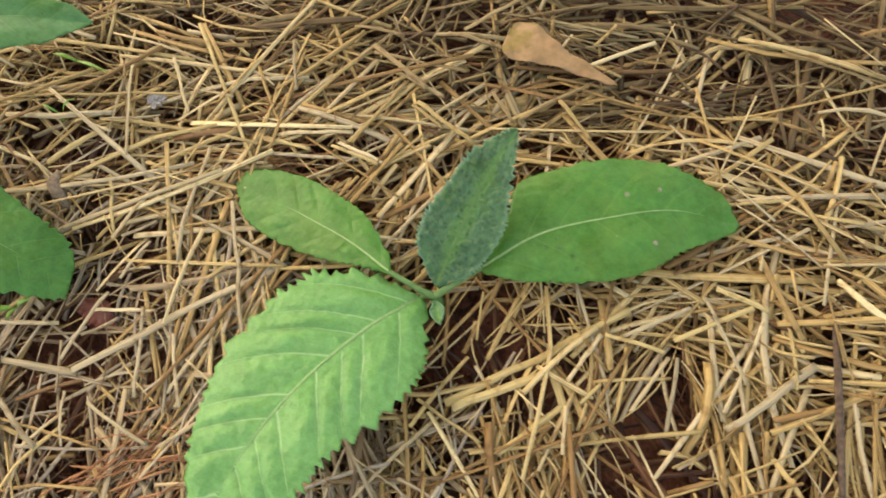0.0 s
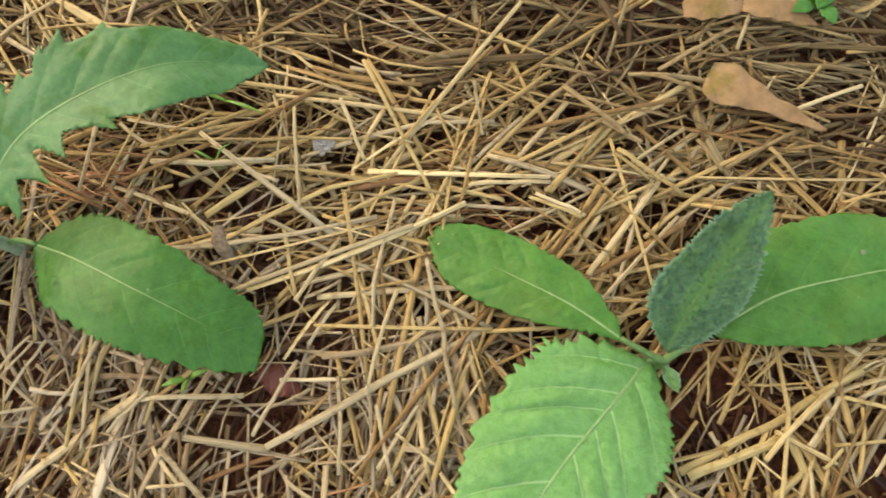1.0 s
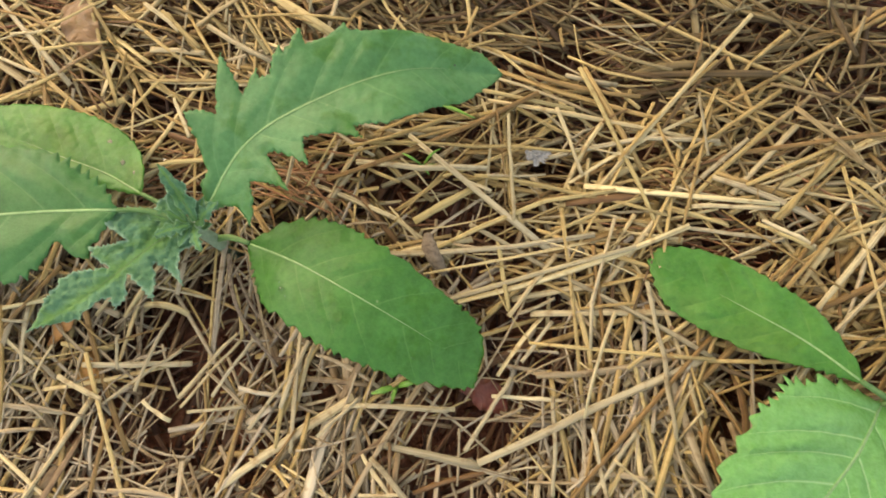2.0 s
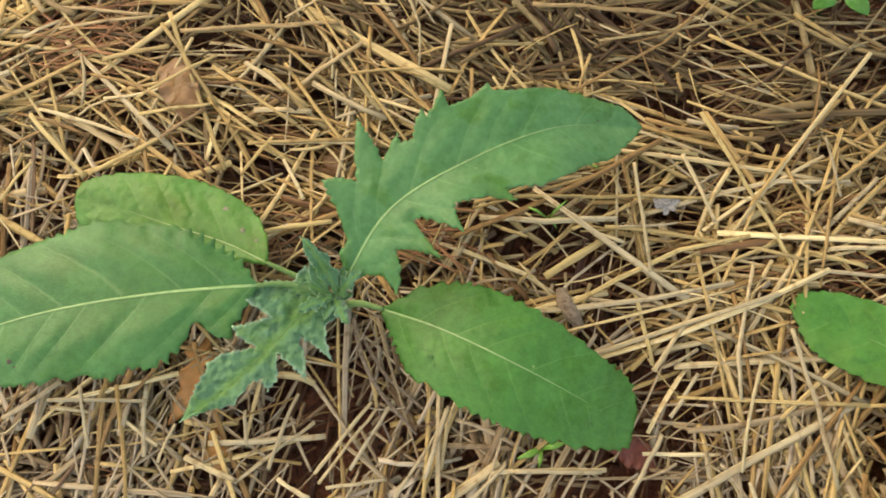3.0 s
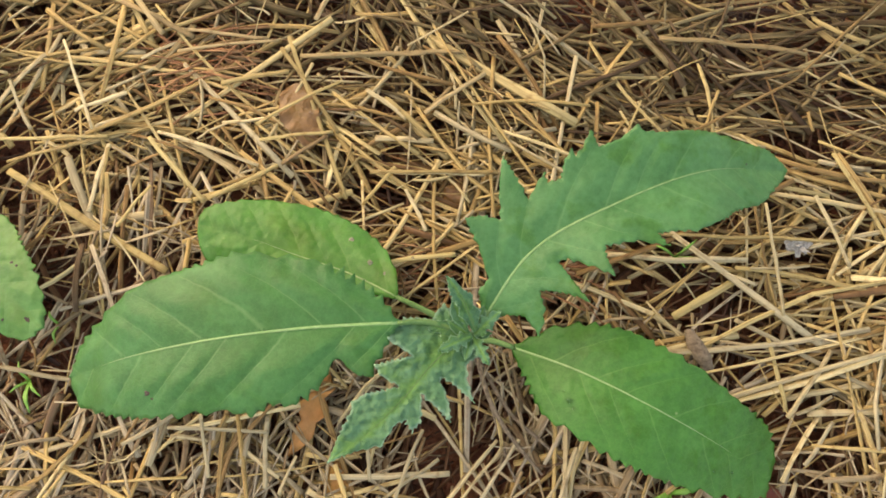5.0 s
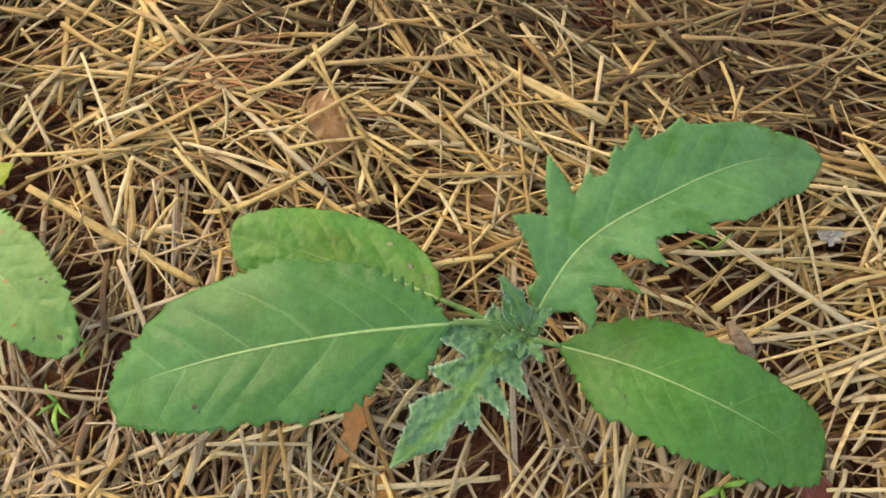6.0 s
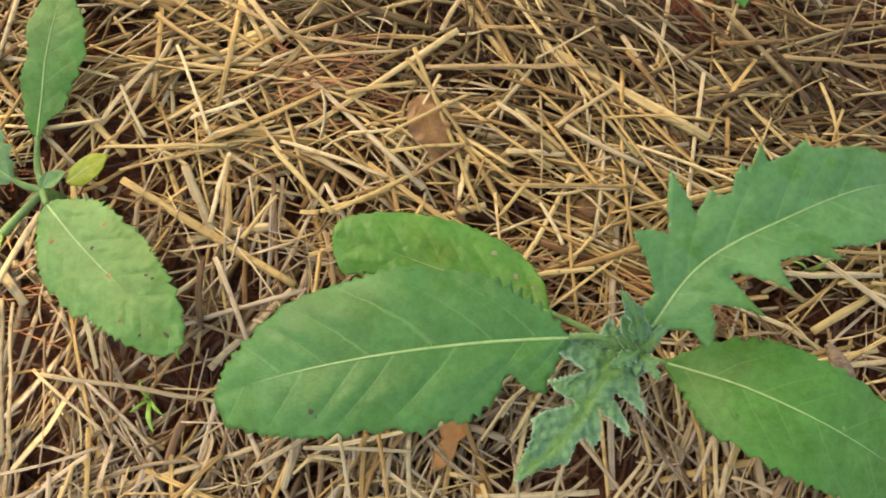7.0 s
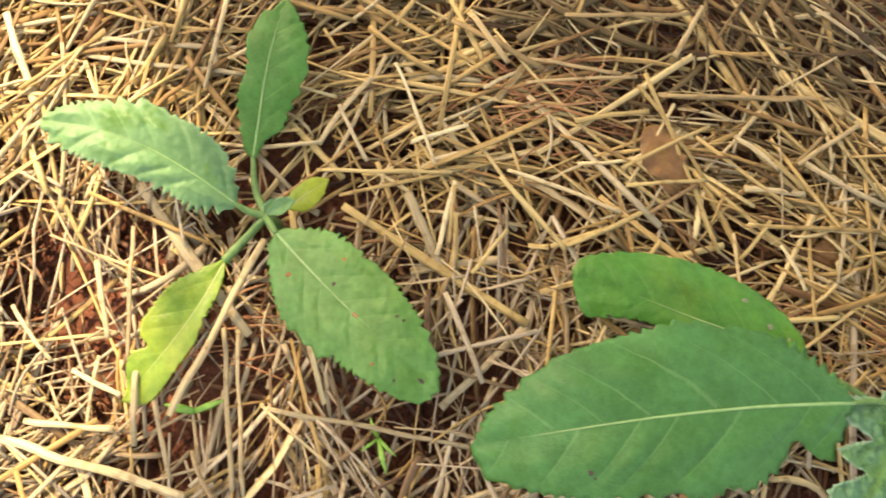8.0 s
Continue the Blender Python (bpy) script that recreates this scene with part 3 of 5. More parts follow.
# The lowest stalks are coloured dark so that gaps above them look deep.
mulch("gap_shade_litter", GAP_SHADE_STRAW, 11, 13500, 0.044, 0.0019, -0.031, -0.011, "brown straw under the dry stalks, darkened for the shade between them", 0.85)
mulch("straw_mulch", STRAW, 12, 15500, 0.050, 0.0018, -0.012, 0.0045, "thick layer of dry golden straw stalks spread over the bed", side="middle")
mulch("bleached_straw_mulch", BLEACHED, 16, 14500, 0.048, 0.0018, -0.012, 0.0045, "pale, weathered straw stalks along the near side of the bed", side="near")
mulch("brown_straw_mulch", BROWN_STRAW, 13, 12500, 0.050, 0.0017, -0.013, 0.003, "darker, browner straw along the far side of the bed", side="far")
mulch("thin_straw_mulch", STRAW, 14, 7500, 0.034, 0.0009, -0.010, 0.006, "fine dry straw shreds and awns between the stalks", side="middle", curl=0.26)
mulch("thin_bleached_mulch", BLEACHED, 17, 6600, 0.032, 0.0009, -0.010, 0.006, "fine pale straw shreds among the weathered stalks", side="near", curl=0.26)
more_bed()


def straw_piece(name, x0, y0, x1, y1, width, z, mat, label, parent=None, flat=0.7):
    """One stalk that can be told apart, from end to end: a little crooked, its width uneven."""
    rng = np.random.RandomState(int(abs(x0 * 7919 + y1 * 104729) * 1000) % 2**31)
    a, b = np.array((x0, y0, z)), np.array((x1, y1, z))
    d = b - a
    side = np.array((-d[1], d[0], 0.0))
    off = np.cumsum(rng.randn(7)) * 0.006
    off -= np.linspace(off[0], off[-1], 7)
    lift = np.abs(rng.randn(7)) * 0.0006 - 0.0012 * np.abs(np.linspace(-1, 1, 7)) ** 3
    pts = [a + d * k + side * o + np.array((0, 0, h)) for k, o, h in zip(np.linspace(0, 1, 7), off, lift)]
    w = width / 2 * (1 + 0.10 * rng.randn(9).clip(-1.5, 1.5))
    ob = tube(name, pts, w, mat, parent, 8, flat, 15)
    return tagged(ob, label, "straw", "loose straws") if parent is None else ob


# ---- plants ----
def bud(parent, x, y, z, turn, size, mat):
    """A folded young leaf in the heart of a plant."""
    c, s = math.cos(turn), math.sin(turn)
    rib = [(x + c * size * k, y + s * size * k, z + size * 0.5 * k) for k in (0, 0.25, 0.5, 0.75, 1.0)]
    w = size * 240
    side = [(0.2, 0.5 * w), (0.45, w), (0.75, 0.7 * w)]
    return blade("bud_leaf", rib, side, side, mat, parent, False, (2.0, 0.25), 4, 0.0003, 0.8, 0.0, 0, None, 0.0005, 0.0006, seed=3)


def plant_with_fresh_leaf():
    p = thing("leafy_seedling", (-0.0466, 0.0675, 0), "young leafy plant with four toothed green leaves growing out of straw", "plant", "plants in the row")
    heart = (-0.0466, 0.0675, 0.012)
    tube("stem", [(heart[0], heart[1], -0.036), (heart[0], heart[1], 0.0), heart], (0.004, 0.0034, 0.002), STALK, p)
    h = blade("leaf", [(-0.0534, 0.0681, 0.01), (-0.0764, 0.0479, 0.0331), (-0.1025, 0.022, 0.0441), (-0.1256, -0.0088, 0.0478), (-0.1441, -0.0422, 0.042)],
              [(0.014, 6.6), (0.07, 15.3), (0.126, 24.9), (0.178, 30.5), (0.259, 34.7), (0.345, 35.4), (0.443, 35.3), (0.539, 31.8), (0.635, 30.3), (0.735, 29.4), (0.869, 21)],
              [(0.022, 7.4), (0.054, 15.3), (0.13, 28.4), (0.184, 31.3), (0.241, 39.4), (0.31, 38.8), (0.376, 40.9), (0.448, 38.3), (0.512, 38.9), (0.589, 35.1), (0.647, 32.6), (0.73, 27), (0.809, 21.6), (0.909, 12.6)],
              FRESH, p, False, (6.8, 3.6), 9, 0.0030, 0.02, 0.08, 0.0005, RIB, 0.0012, crinkle=0.0007, lean=0.78, arch=6.0, label="large bright green leaf with sharp teeth and raised veins", seed=1)
    tube("petiole", [heart, (-0.0494, 0.0682, 0.012), (-0.0541, 0.0677, 0.0105)], (0.0018, 0.0016, 0.0012), STALK, h)
    i = blade("leaf", [(-0.067, 0.0782, 0.021), (-0.0876, 0.0947, 0.0182), (-0.11, 0.1086, 0.0147), (-0.1326, 0.1218, 0.0103), (-0.1561, 0.1337, 0.006)],
              [(0.128, 6.8), (0.3, 13.8), (0.454, 16.9), (0.641, 18.4), (0.81, 16.7), (0.898, 11.7)],
              [(0.05, 5.7), (0.163, 10.8), (0.292, 16.2), (0.448, 18.2), (0.632, 18.9), (0.824, 15.8), (0.971, 9)],
              LIGHT, p, False, (7, 1.1), 6, 0.0009, 0.05, 0.16, 0, RIB, 0.0009, rib_end=0.66, crinkle=0.0003, label="smooth oval green leaf with a pale rib", seed=2)
    tube("petiole", [heart, (-0.0533, 0.0705, 0.016), (-0.067, 0.0782, 0.021)], (0.0021, 0.0016, 0.0013), STALK, i)
    blade("leaf", [(-0.0452, 0.0719, 0.014), (-0.0362, 0.0885, 0.0241), (-0.0263, 0.1045, 0.0344), (-0.0156, 0.119, 0.0459), (-0.0029, 0.1343, 0.054)],
          [(0.059, 7.5), (0.182, 17.3), (0.34, 19.9), (0.495, 16.8), (0.704, 14), (0.856, 9.8), (0.985, 2.9)],
          [(0.068, 6.4), (0.143, 13), (0.33, 18.5), (0.52, 18.7), (0.736, 12), (0.902, 5.4)],
          YOUNG, p, False, (3.0, 2.1), 7, 0.0005, 0.10, 0.05, 0.0008, STALK, 0.0006, crinkle=0.0013, label="young dark green downy leaf with pale fringed teeth", seed=3)
    k = blade("leaf", [(-0.0235, 0.0801, 0.016), (0.0054, 0.0946, 0.0216), (0.0376, 0.1014, 0.022), (0.0699, 0.1052, 0.0176), (0.1009, 0.0994, 0.008)],
              [(0.065, 5.7), (0.182, 15.5), (0.253, 28.9), (0.38, 30.6), (0.559, 30.9), (0.698, 25.8), (0.818, 18.9), (0.929, 12.3)],
              [(0.024, 5.5), (0.124, 17.7), (0.28, 25.9), (0.459, 29.3), (0.632, 27.1), (0.839, 16.2), (0.974, 5.1)],
              LIGHT, p, False, (8, 1.1), 6, 0.0009, 0.06, 0.18, 0.0005, RIB, 0.0009, crinkle=0.0003, label="broad green leaf with specks of water near its base", seed=4)
    tube("petiole", [heart, (-0.0376, 0.0727, 0.013), (-0.0229, 0.0804, 0.016)], (0.0022, 0.0018, 0.0014), STALK, k)
    bud(p, heart[0], heart[1] - 0.0005, 0.011, radians(-75), 0.015, DOWNY)
    return p


def plant_with_lobed_leaves():
    p = thing("lobed_seedling", (-0.3789, 0.1409, 0), "taller leafy plant with lobed green leaves and a downy grey-green heart", "plant", "plants in the row")
    heart = (-0.3717, 0.1413, 0.042)
    foot = (-0.3789, 0.1409, -0.034)
    tube("stem", [foot, tuple(0.5 * (a + b) for a, b in zip(foot, heart)), heart], (0.0042, 0.0036, 0.0028), DOWN, p)
    a = blade("leaf", [(-0.4031, 0.1466, 0.053), (-0.4437, 0.1441, 0.0565), (-0.4843, 0.1392, 0.0579), (-0.5236, 0.1319, 0.052), (-0.5596, 0.1232, 0.035)],
              [(0.019, 4.4), (0.052, 14.1), (0.1, 23.6), (0.138, 16.8), (0.177, 15.3), (0.215, 24.5), (0.296, 32), (0.352, 30.7), (0.412, 34.3), (0.49, 30.7), (0.605, 30), (0.785, 25.8), (0.96, 15.4), (0.996, 7)],
              [(0.015, 4.2), (0.038, 10.4), (0.095, 18), (0.197, 28.2), (0.283, 32.4), (0.41, 36.8), (0.496, 35.1), (0.607, 32.9), (0.724, 29.3), (0.853, 19.6), (0.935, 11.6), (0.975, 4.2)],
              BROAD, p, False, (7.5, 2.2), 7, 0.0019, 0.06, 0.14, 0.0007, RIB, 0.0011, base_teeth=1.5, ruffle=0.0010, label="large green leaf with shallow lobes near its base", seed=5)
    tube("petiole", [heart, (-0.3901, 0.1469, 0.048), (-0.4036, 0.1466, 0.053)], (0.0018, 0.0014, 0.0010), STALK, a)
    e = blade("leaf", [(-0.4076, 0.1612, 0.026), (-0.4319, 0.1737, 0.0198), (-0.4584, 0.1832, 0.018), (-0.4848, 0.1928, 0.018), (-0.5118, 0.2005, 0.016)],
              [(0.166, 6.1), (0.438, 10.6), (0.661, 10.1), (0.861, 15.6), (0.917, 15.6), (0.98, 6.2)],
              [(0.016, 4.7), (0.079, 12.3), (0.168, 18.6), (0.289, 23.6), (0.461, 26.6), (0.648, 24.2), (0.816, 18.8), (0.963, 11.8), (1.006, 5.4)],
              LIGHT, p, False, (8, 0.9), 7, 0.0011, 0.04, 0.22, 0.0004, RIB, 0.0007, rib_end=0.72, crinkle=0.0003, label="older light green leaf with a bitten edge and small holes", seed=6)
    tube("petiole", [(heart[0], heart[1], 0.024), (-0.3913, 0.1531, 0.026), (-0.4078, 0.1612, 0.026)], (0.0018, 0.0015, 0.0011), STALK, e)
    b = blade("leaf", [(-0.3691, 0.1452, 0.04), (-0.3449, 0.1774, 0.054), (-0.3087, 0.1965, 0.062), (-0.2691, 0.211, 0.059), (-0.2281, 0.2156, 0.0415)],
              [(0.042, 2.3), (0.084, 8.7), (0.123, 7.4), (0.167, 17.4), (0.198, 31), (0.223, 26), (0.243, 19), (0.282, 30.9), (0.317, 41), (0.318, 29.1), (0.315, 18.6), (0.35, 23.2), (0.372, 25.3), (0.367, 21.1), (0.396, 19.3), (0.425, 26.2), (0.451, 28.9), (0.451, 24.6), (0.518, 33.1), (0.515, 25), (0.573, 24.6), (0.623, 27.5), (0.634, 23.3), (0.677, 20), (0.771, 17), (0.852, 13), (0.947, 8.6), (0.989, 2.3)],
              [(0.027, 0.8), (0.07, 7.4), (0.091, 14.5), (0.069, 24.8), (0.134, 20.8), (0.175, 14.1), (0.224, 22.9), (0.289, 33.1), (0.287, 21.1), (0.289, 10.7), (0.312, 11.8), (0.357, 19.3), (0.405, 28.6), (0.407, 20.7), (0.418, 15), (0.496, 18.3), (0.565, 26.1), (0.554, 19.3), (0.6, 21.3), (0.643, 24.5), (0.679, 24.2), (0.755, 22.5), (0.794, 19.8), (0.89, 16.9), (0.979, 4.2)],
              BLUE_GREEN, p, True, (4.0, 0.9), 9, 0.0013, 0.22, 0.05, 0.0012, RIB, 0.0009, crinkle=0.0004, label="long deeply lobed blue-green leaf with a pale rib", seed=7)
    tube("petiole", [(heart[0], heart[1], 0.030), (-0.3706, 0.1425, 0.035), (-0.3689, 0.1456, 0.0405), (-0.3650, 0.1525, 0.0445)], (0.0017, 0.0015, 0.0012, 0.0009), RIB, b)
    c = blade("leaf", [(-0.353, 0.1377, 0.019), (-0.324, 0.1262, 0.0349), (-0.2935, 0.1106, 0.0402), (-0.264, 0.0942, 0.0319), (-0.2376, 0.0776, 0.016)],
              [(0.051, 6.9), (0.12, 14.9), (0.242, 22.6), (0.344, 25.7), (0.456, 25.8), (0.593, 24.6), (0.761, 21.1), (0.888, 19), (0.969, 10.3)],
              [(0.062, 9.5), (0.185, 23.8), (0.303, 25.8), (0.41, 27.3), (0.511, 27.3), (0.665, 25), (0.81, 20.3), (0.921, 14.8), (1.011, 7.9)],
              GREEN, p, False, (7, 2.2), 7, 0.0009, 0.08, 0.12, 0.0005, RIB, 0.0008, rib_end=0.80, crinkle=0.0003, label="broad green leaf with small teeth and water specks", seed=8)
    tube("petiole", [(heart[0], heart[1], 0.012), (-0.364, 0.1412, 0.016), (-0.3524, 0.1376, 0.02)], (0.0019, 0.0016, 0.0012), STALK, c)
    blade("leaf", [(-0.3732, 0.1424, 0.044), (-0.3879, 0.1297, 0.0498), (-0.3999, 0.115, 0.0569), (-0.4135, 0.1012, 0.0631), (-0.4297, 0.0895, 0.067)],
          [(-0.012, 6.6), (0.019, 10.6), (0.117, 9.8), (0.195, 17.9), (0.26, 24.5), (0.267, 12.9), (0.291, 5.9), (0.38, 16.4), (0.446, 21.6), (0.435, 12.5), (0.429, 4.3), (0.532, 11.9), (0.604, 12.1), (0.587, 6.7), (0.626, 5), (0.747, 7.5), (0.855, 3)],
          [(-0.003, 10), (0.002, 17.3), (0.107, 15), (0.203, 23.2), (0.318, 27.8), (0.314, 17.8), (0.301, 8.3), (0.387, 14.3), (0.48, 19.3), (0.503, 12.9), (0.474, 4.6), (0.633, 12.7), (0.725, 14.3), (0.766, 10.6), (0.901, 5.6)],
          DOWNY, p, True, (3.4, 1.1), 9, 0.0008, 0.10, 0.10, 0.0016, STALK, 0.0005, crinkle=0.0017, label="crinkled downy grey-green young leaf with deep lobes", seed=9)
    blade("leaf", [(-0.3699, 0.1435, 0.044), (-0.3723, 0.1492, 0.05), (-0.3748, 0.1549, 0.055), (-0.3783, 0.1606, 0.059), (-0.3821, 0.1659, 0.061)],
          [(0.2, 2.4), (0.35, 4.5), (0.45, 2.8), (0.6, 4.0), (0.8, 2.6)], [(0.15, 3), (0.28, 5.5), (0.4, 3.2), (0.55, 5.0), (0.65, 2.6), (0.85, 2.0)],
          DOWNY, p, True, (2.5, 0.7), 6, 0.0004, 0.3, 0.1, 0.0006, STALK, 0.0005, crinkle=0.0018, label="small crinkled downy leaf in the heart", seed=10)
    for turn, size, z, k in ((165, 0.022, 0.040, 31), (205, 0.016, 0.046, 32), (40, 0.017, 0.041, 33), (300, 0.015, 0.043, 34)):
        t = radians(turn)
        rib = [(heart[0] + math.cos(t) * size * s, heart[1] + math.sin(t) * size * s, z + size * 0.35 * math.sin(1.9 * s)) for s in (0, 0.25, 0.5, 0.75, 1.0)]
        w = size * 200
        blade("leaf", rib, [(0.15, 0.5 * w), (0.28, 1.2 * w), (0.36, 0.6 * w), (0.52, 1.3 * w), (0.62, 0.6 * w), (0.82, 0.7 * w)], [(0.12, 0.5 * w), (0.25, 1.2 * w), (0.38, 0.6 * w), (0.5, 1.2 * w), (0.66, 0.6 * w), (0.85, 0.6 * w)],
              DOWNY, p, True, (2.2, 0.6), 5, 0.0003, 0.3, 0.15, 0.0006, None, crinkle=0.0012, label="tiny crinkled downy leaf in the heart", seed=k)
    bud(p, heart[0], heart[1], 0.044, radians(150), 0.012, DOWNY)
    bud(p, heart[0] - 0.001, heart[1] - 0.001, 0.044, radians(260), 0.010, DOWNY)
    bud(p, heart[0] + 0.001, heart[1] + 0.001, 0.040, radians(70), 0.013, DOWNY)
    bud(p, heart[0] + 0.001, heart[1], 0.038, radians(10), 0.008, DOWNY)
    bud(p, heart[0] - 0.002, heart[1] + 0.002, 0.046, radians(115), 0.015, DOWNY)
    return p


def plant_in_sun():
    p = thing("sunlit_seedling", (-0.6603, 0.2266, 0), "small leafy plant with four green leaves, partly in sunlight", "plant", "plants in the row")
    heart = (-0.6603, 0.2266, 0.012)
    tube("stem", [(heart[0], heart[1], -0.036), (heart[0], heart[1], -0.005), heart], (0.004, 0.0034, 0.0024), STALK, p)
    g = blade("leaf", [(-0.6533, 0.2171, 0.02), (-0.6346, 0.1988, 0.0276), (-0.615, 0.1807, 0.0326), (-0.5942, 0.1639, 0.0378), (-0.5735, 0.1462, 0.037)],
              [(0.019, 4.6), (0.067, 9.4), (0.193, 19.9), (0.394, 22.5), (0.534, 23.1), (0.66, 20.1), (0.779, 16.4), (0.917, 8.8)],
              [(0.034, 7.5), (0.117, 14.4), (0.235, 21), (0.334, 24.9), (0.46, 24.2), (0.545, 24.4), (0.572, 20.6), (0.63, 20.8), (0.706, 19.4), (0.841, 16.6), (0.971, 10.3)],
              SUNLIT_GREEN, p, False, (5.2, 2.3), 7, 0.0011, 0.05, 0.14, 0.0005, RIB, 0.0009, rib_end=0.62, base_teeth=0.4, crinkle=0.0003, label="green leaf with red-brown specks and a pale rib", seed=11)
    tube("petiole", [heart, (-0.6565, 0.2209, 0.017), (-0.6528, 0.2165, 0.02)], (0.0022, 0.0018, 0.0014), STALK, g)
    m = blade("leaf", [(-0.6708, 0.2576, 0.006), (-0.6677, 0.277, 0.0114), (-0.6643, 0.2961, 0.0178), (-0.6599, 0.3154, 0.0224), (-0.6544, 0.3349, 0.025)],
              [(0.058, 5.4), (0.32, 12.2), (0.529, 10.4), (0.669, 13), (0.795, 11.9), (0.933, 3.6)],
              [(0.115, 5), (0.202, 12.6), (0.311, 14.1), (0.496, 18.9), (0.684, 18.9), (0.818, 15), (0.933, 6.7)],
              GREEN, p, False, (7, 1.5), 7, 0.0003, 0.08, 0.12, 0.0005, RIB, 0.0008, label="upright green leaf with a narrow stalk", seed=12)
    tube("petiole", [heart, (-0.6682, 0.2412, 0.007), (-0.6708, 0.2581, 0.006)], (0.0020, 0.0018, 0.0013), STALK, m)
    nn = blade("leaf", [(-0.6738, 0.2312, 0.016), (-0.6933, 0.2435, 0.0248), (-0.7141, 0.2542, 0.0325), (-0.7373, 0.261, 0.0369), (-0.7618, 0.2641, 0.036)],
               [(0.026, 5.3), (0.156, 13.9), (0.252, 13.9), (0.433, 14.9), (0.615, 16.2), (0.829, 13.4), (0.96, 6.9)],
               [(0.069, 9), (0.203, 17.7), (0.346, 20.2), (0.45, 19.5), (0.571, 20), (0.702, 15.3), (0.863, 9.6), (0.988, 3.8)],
               SHEEN, p, False, (5.0, 3.0), 6, 0.0022, 0.05, 0.12, 0.0006, RIB, 0.0008, rib_end=0.55, base_teeth=0.5, crinkle=0.0004, label="pale toothed leaf, a soft sheen put into its colour", seed=13)
    tube("petiole", [heart, (-0.6687, 0.2284, 0.014), (-0.6744, 0.2314, 0.016)], (0.0021, 0.0018, 0.0014), STALK, nn)
    q = blade("leaf", [(-0.6796, 0.2043, 0.0100), (-0.6898, 0.1825, 0.0115), (-0.7014, 0.1648, 0.0103), (-0.7146, 0.1485, 0.0070), (-0.7257, 0.1356, 0.0030)],
              [(0.115, 4.8), (0.283, 5.9), (0.416, 9.1), (0.589, 10.3), (0.807, 11.3), (0.912, 8.1)],
              [(0.095, 8.7), (0.188, 14.9), (0.323, 17.5), (0.479, 17.4), (0.579, 14.5), (0.612, 8), (0.692, 11.8), (0.782, 9), (0.892, 3.4)],
              YELLOWED, p, False, (5, 0.9), 6, 0.0005, 0.20, 0.04, 0.0005, PALE_RIB, 0.0004, label="yellowing leaf with a notched edge, folded along its rib", seed=14)
    tube("petiole", [heart, (-0.6699, 0.2155, 0.0112), (-0.6796, 0.2043, 0.0102)], (0.0020, 0.0021, 0.0024), STALK, q)
    blade("leaf", [(-0.6518, 0.2322, 0.007), (-0.6466, 0.2358, 0.008), (-0.6414, 0.2395, 0.009), (-0.6365, 0.2435, 0.008), (-0.6316, 0.2475, 0.007)],
          [(0.175, 4.8), (0.309, 5.8), (0.722, 5.8), (0.916, 2.3)],
          [(0.122, 4.3), (0.319, 7.1), (0.664, 5.9)],
          SEED, p, False, (4, 0.3), 4, 0.0003, 0.1, 0.1, 0, PALE_RIB, 0.0005, label="small yellow-green seed leaf", seed=15)
    bud(p, heart[0], heart[1] + 0.0005, 0.014, radians(20), 0.017, SHEEN)
    bud(p, heart[0] - 0.001, heart[1] - 0.001, 0.013, radians(60), 0.010, DOWNY)
    return p


plant_with_fresh_leaf()
plant_with_lobed_leaves()
plant_in_sun()


# ---- unseen tree, added to cast the shade ----
def shade_tree():
    # Set so that the crown's shadow ends near the sunlit plant.
    foot = Vector((0.743, 0.386, 0))
    heart = foot + SUN_WAY * 3.0
    base = (heart.x, heart.y + 0.15, -0.05)
    t = thing("tree", base, "unseen leafy tree added to shade most of the bed", "tree")
    tube("trunk", [base, (base[0] + 0.04, base[1], 0.8), (heart.x, heart.y, heart.z - 0.3)], (0.10, 0.075, 0.05), BARK, t, 12)
    rng = np.random.RandomState(86)
    for k in range(9):
        a, rise = k * 2.4, rng.uniform(0.1, 0.8)
        tip = (heart.x + math.cos(a) * 1.0, heart.y + math.sin(a) * 1.0, heart.z - 0.25 + rise)
        root = (heart.x, heart.y, heart.z - 0.35 + 0.05 * k)
        midp = tuple(0.5 * (p + q) + (0.08 if i == 2 else 0) for i, (p, q) in enumerate(zip(root, tip)))
        tube("limb", [root, midp, tip], (0.035, 0.02, 0.008), BARK, t, 7)
    # clumps of leaves round the limbs
    m, each = 430, 44
    c = rng.randn(m, 3)
    c /= np.linalg.norm(c, axis=1)[:, None]
    swell = np.array([1 + 0.30 * noise.noise(Vector(k) * 1.9 + Vector((3.1, 0.4, 5.0))) for k in c])
    c *= (rng.rand(m) ** 0.42 * 1.20 * swell)[:, None]
    n = m * each
    p = np.repeat(c, each, 0) + rng.randn(n, 3) * np.repeat(rng.uniform(0.07, 0.15, m), each)[:, None]
    p[:, 2] *= 0.66
    p += np.array(heart)
    ax, bx = rng.randn(n, 3), rng.randn(n, 3)
    ax /= np.linalg.norm(ax, axis=1)[:, None]
    bx -= ax * (ax * bx).sum(1)[:, None]
    bx /= np.linalg.norm(bx, axis=1)[:, None]
    ln, wd = rng.uniform(0.05, 0.10, n)[:, None], rng.uniform(0.025, 0.05, n)[:, None]
    up = np.cross(ax, bx) * 0.012
    v = np.stack([p - ax * ln, p - ax * ln * 0.2 + bx * wd + up, p + ax * ln, p - ax * ln * 0.2 - bx * wd + up], 1).reshape(-1, 3)
    f = np.arange(4 * n).reshape(-1, 4)
    ob = quick_mesh("crown", v, f, np.zeros((4 * n, 2)), TREE_LEAF)
    ob.parent, ob.location = t, -t.location


shade_tree()


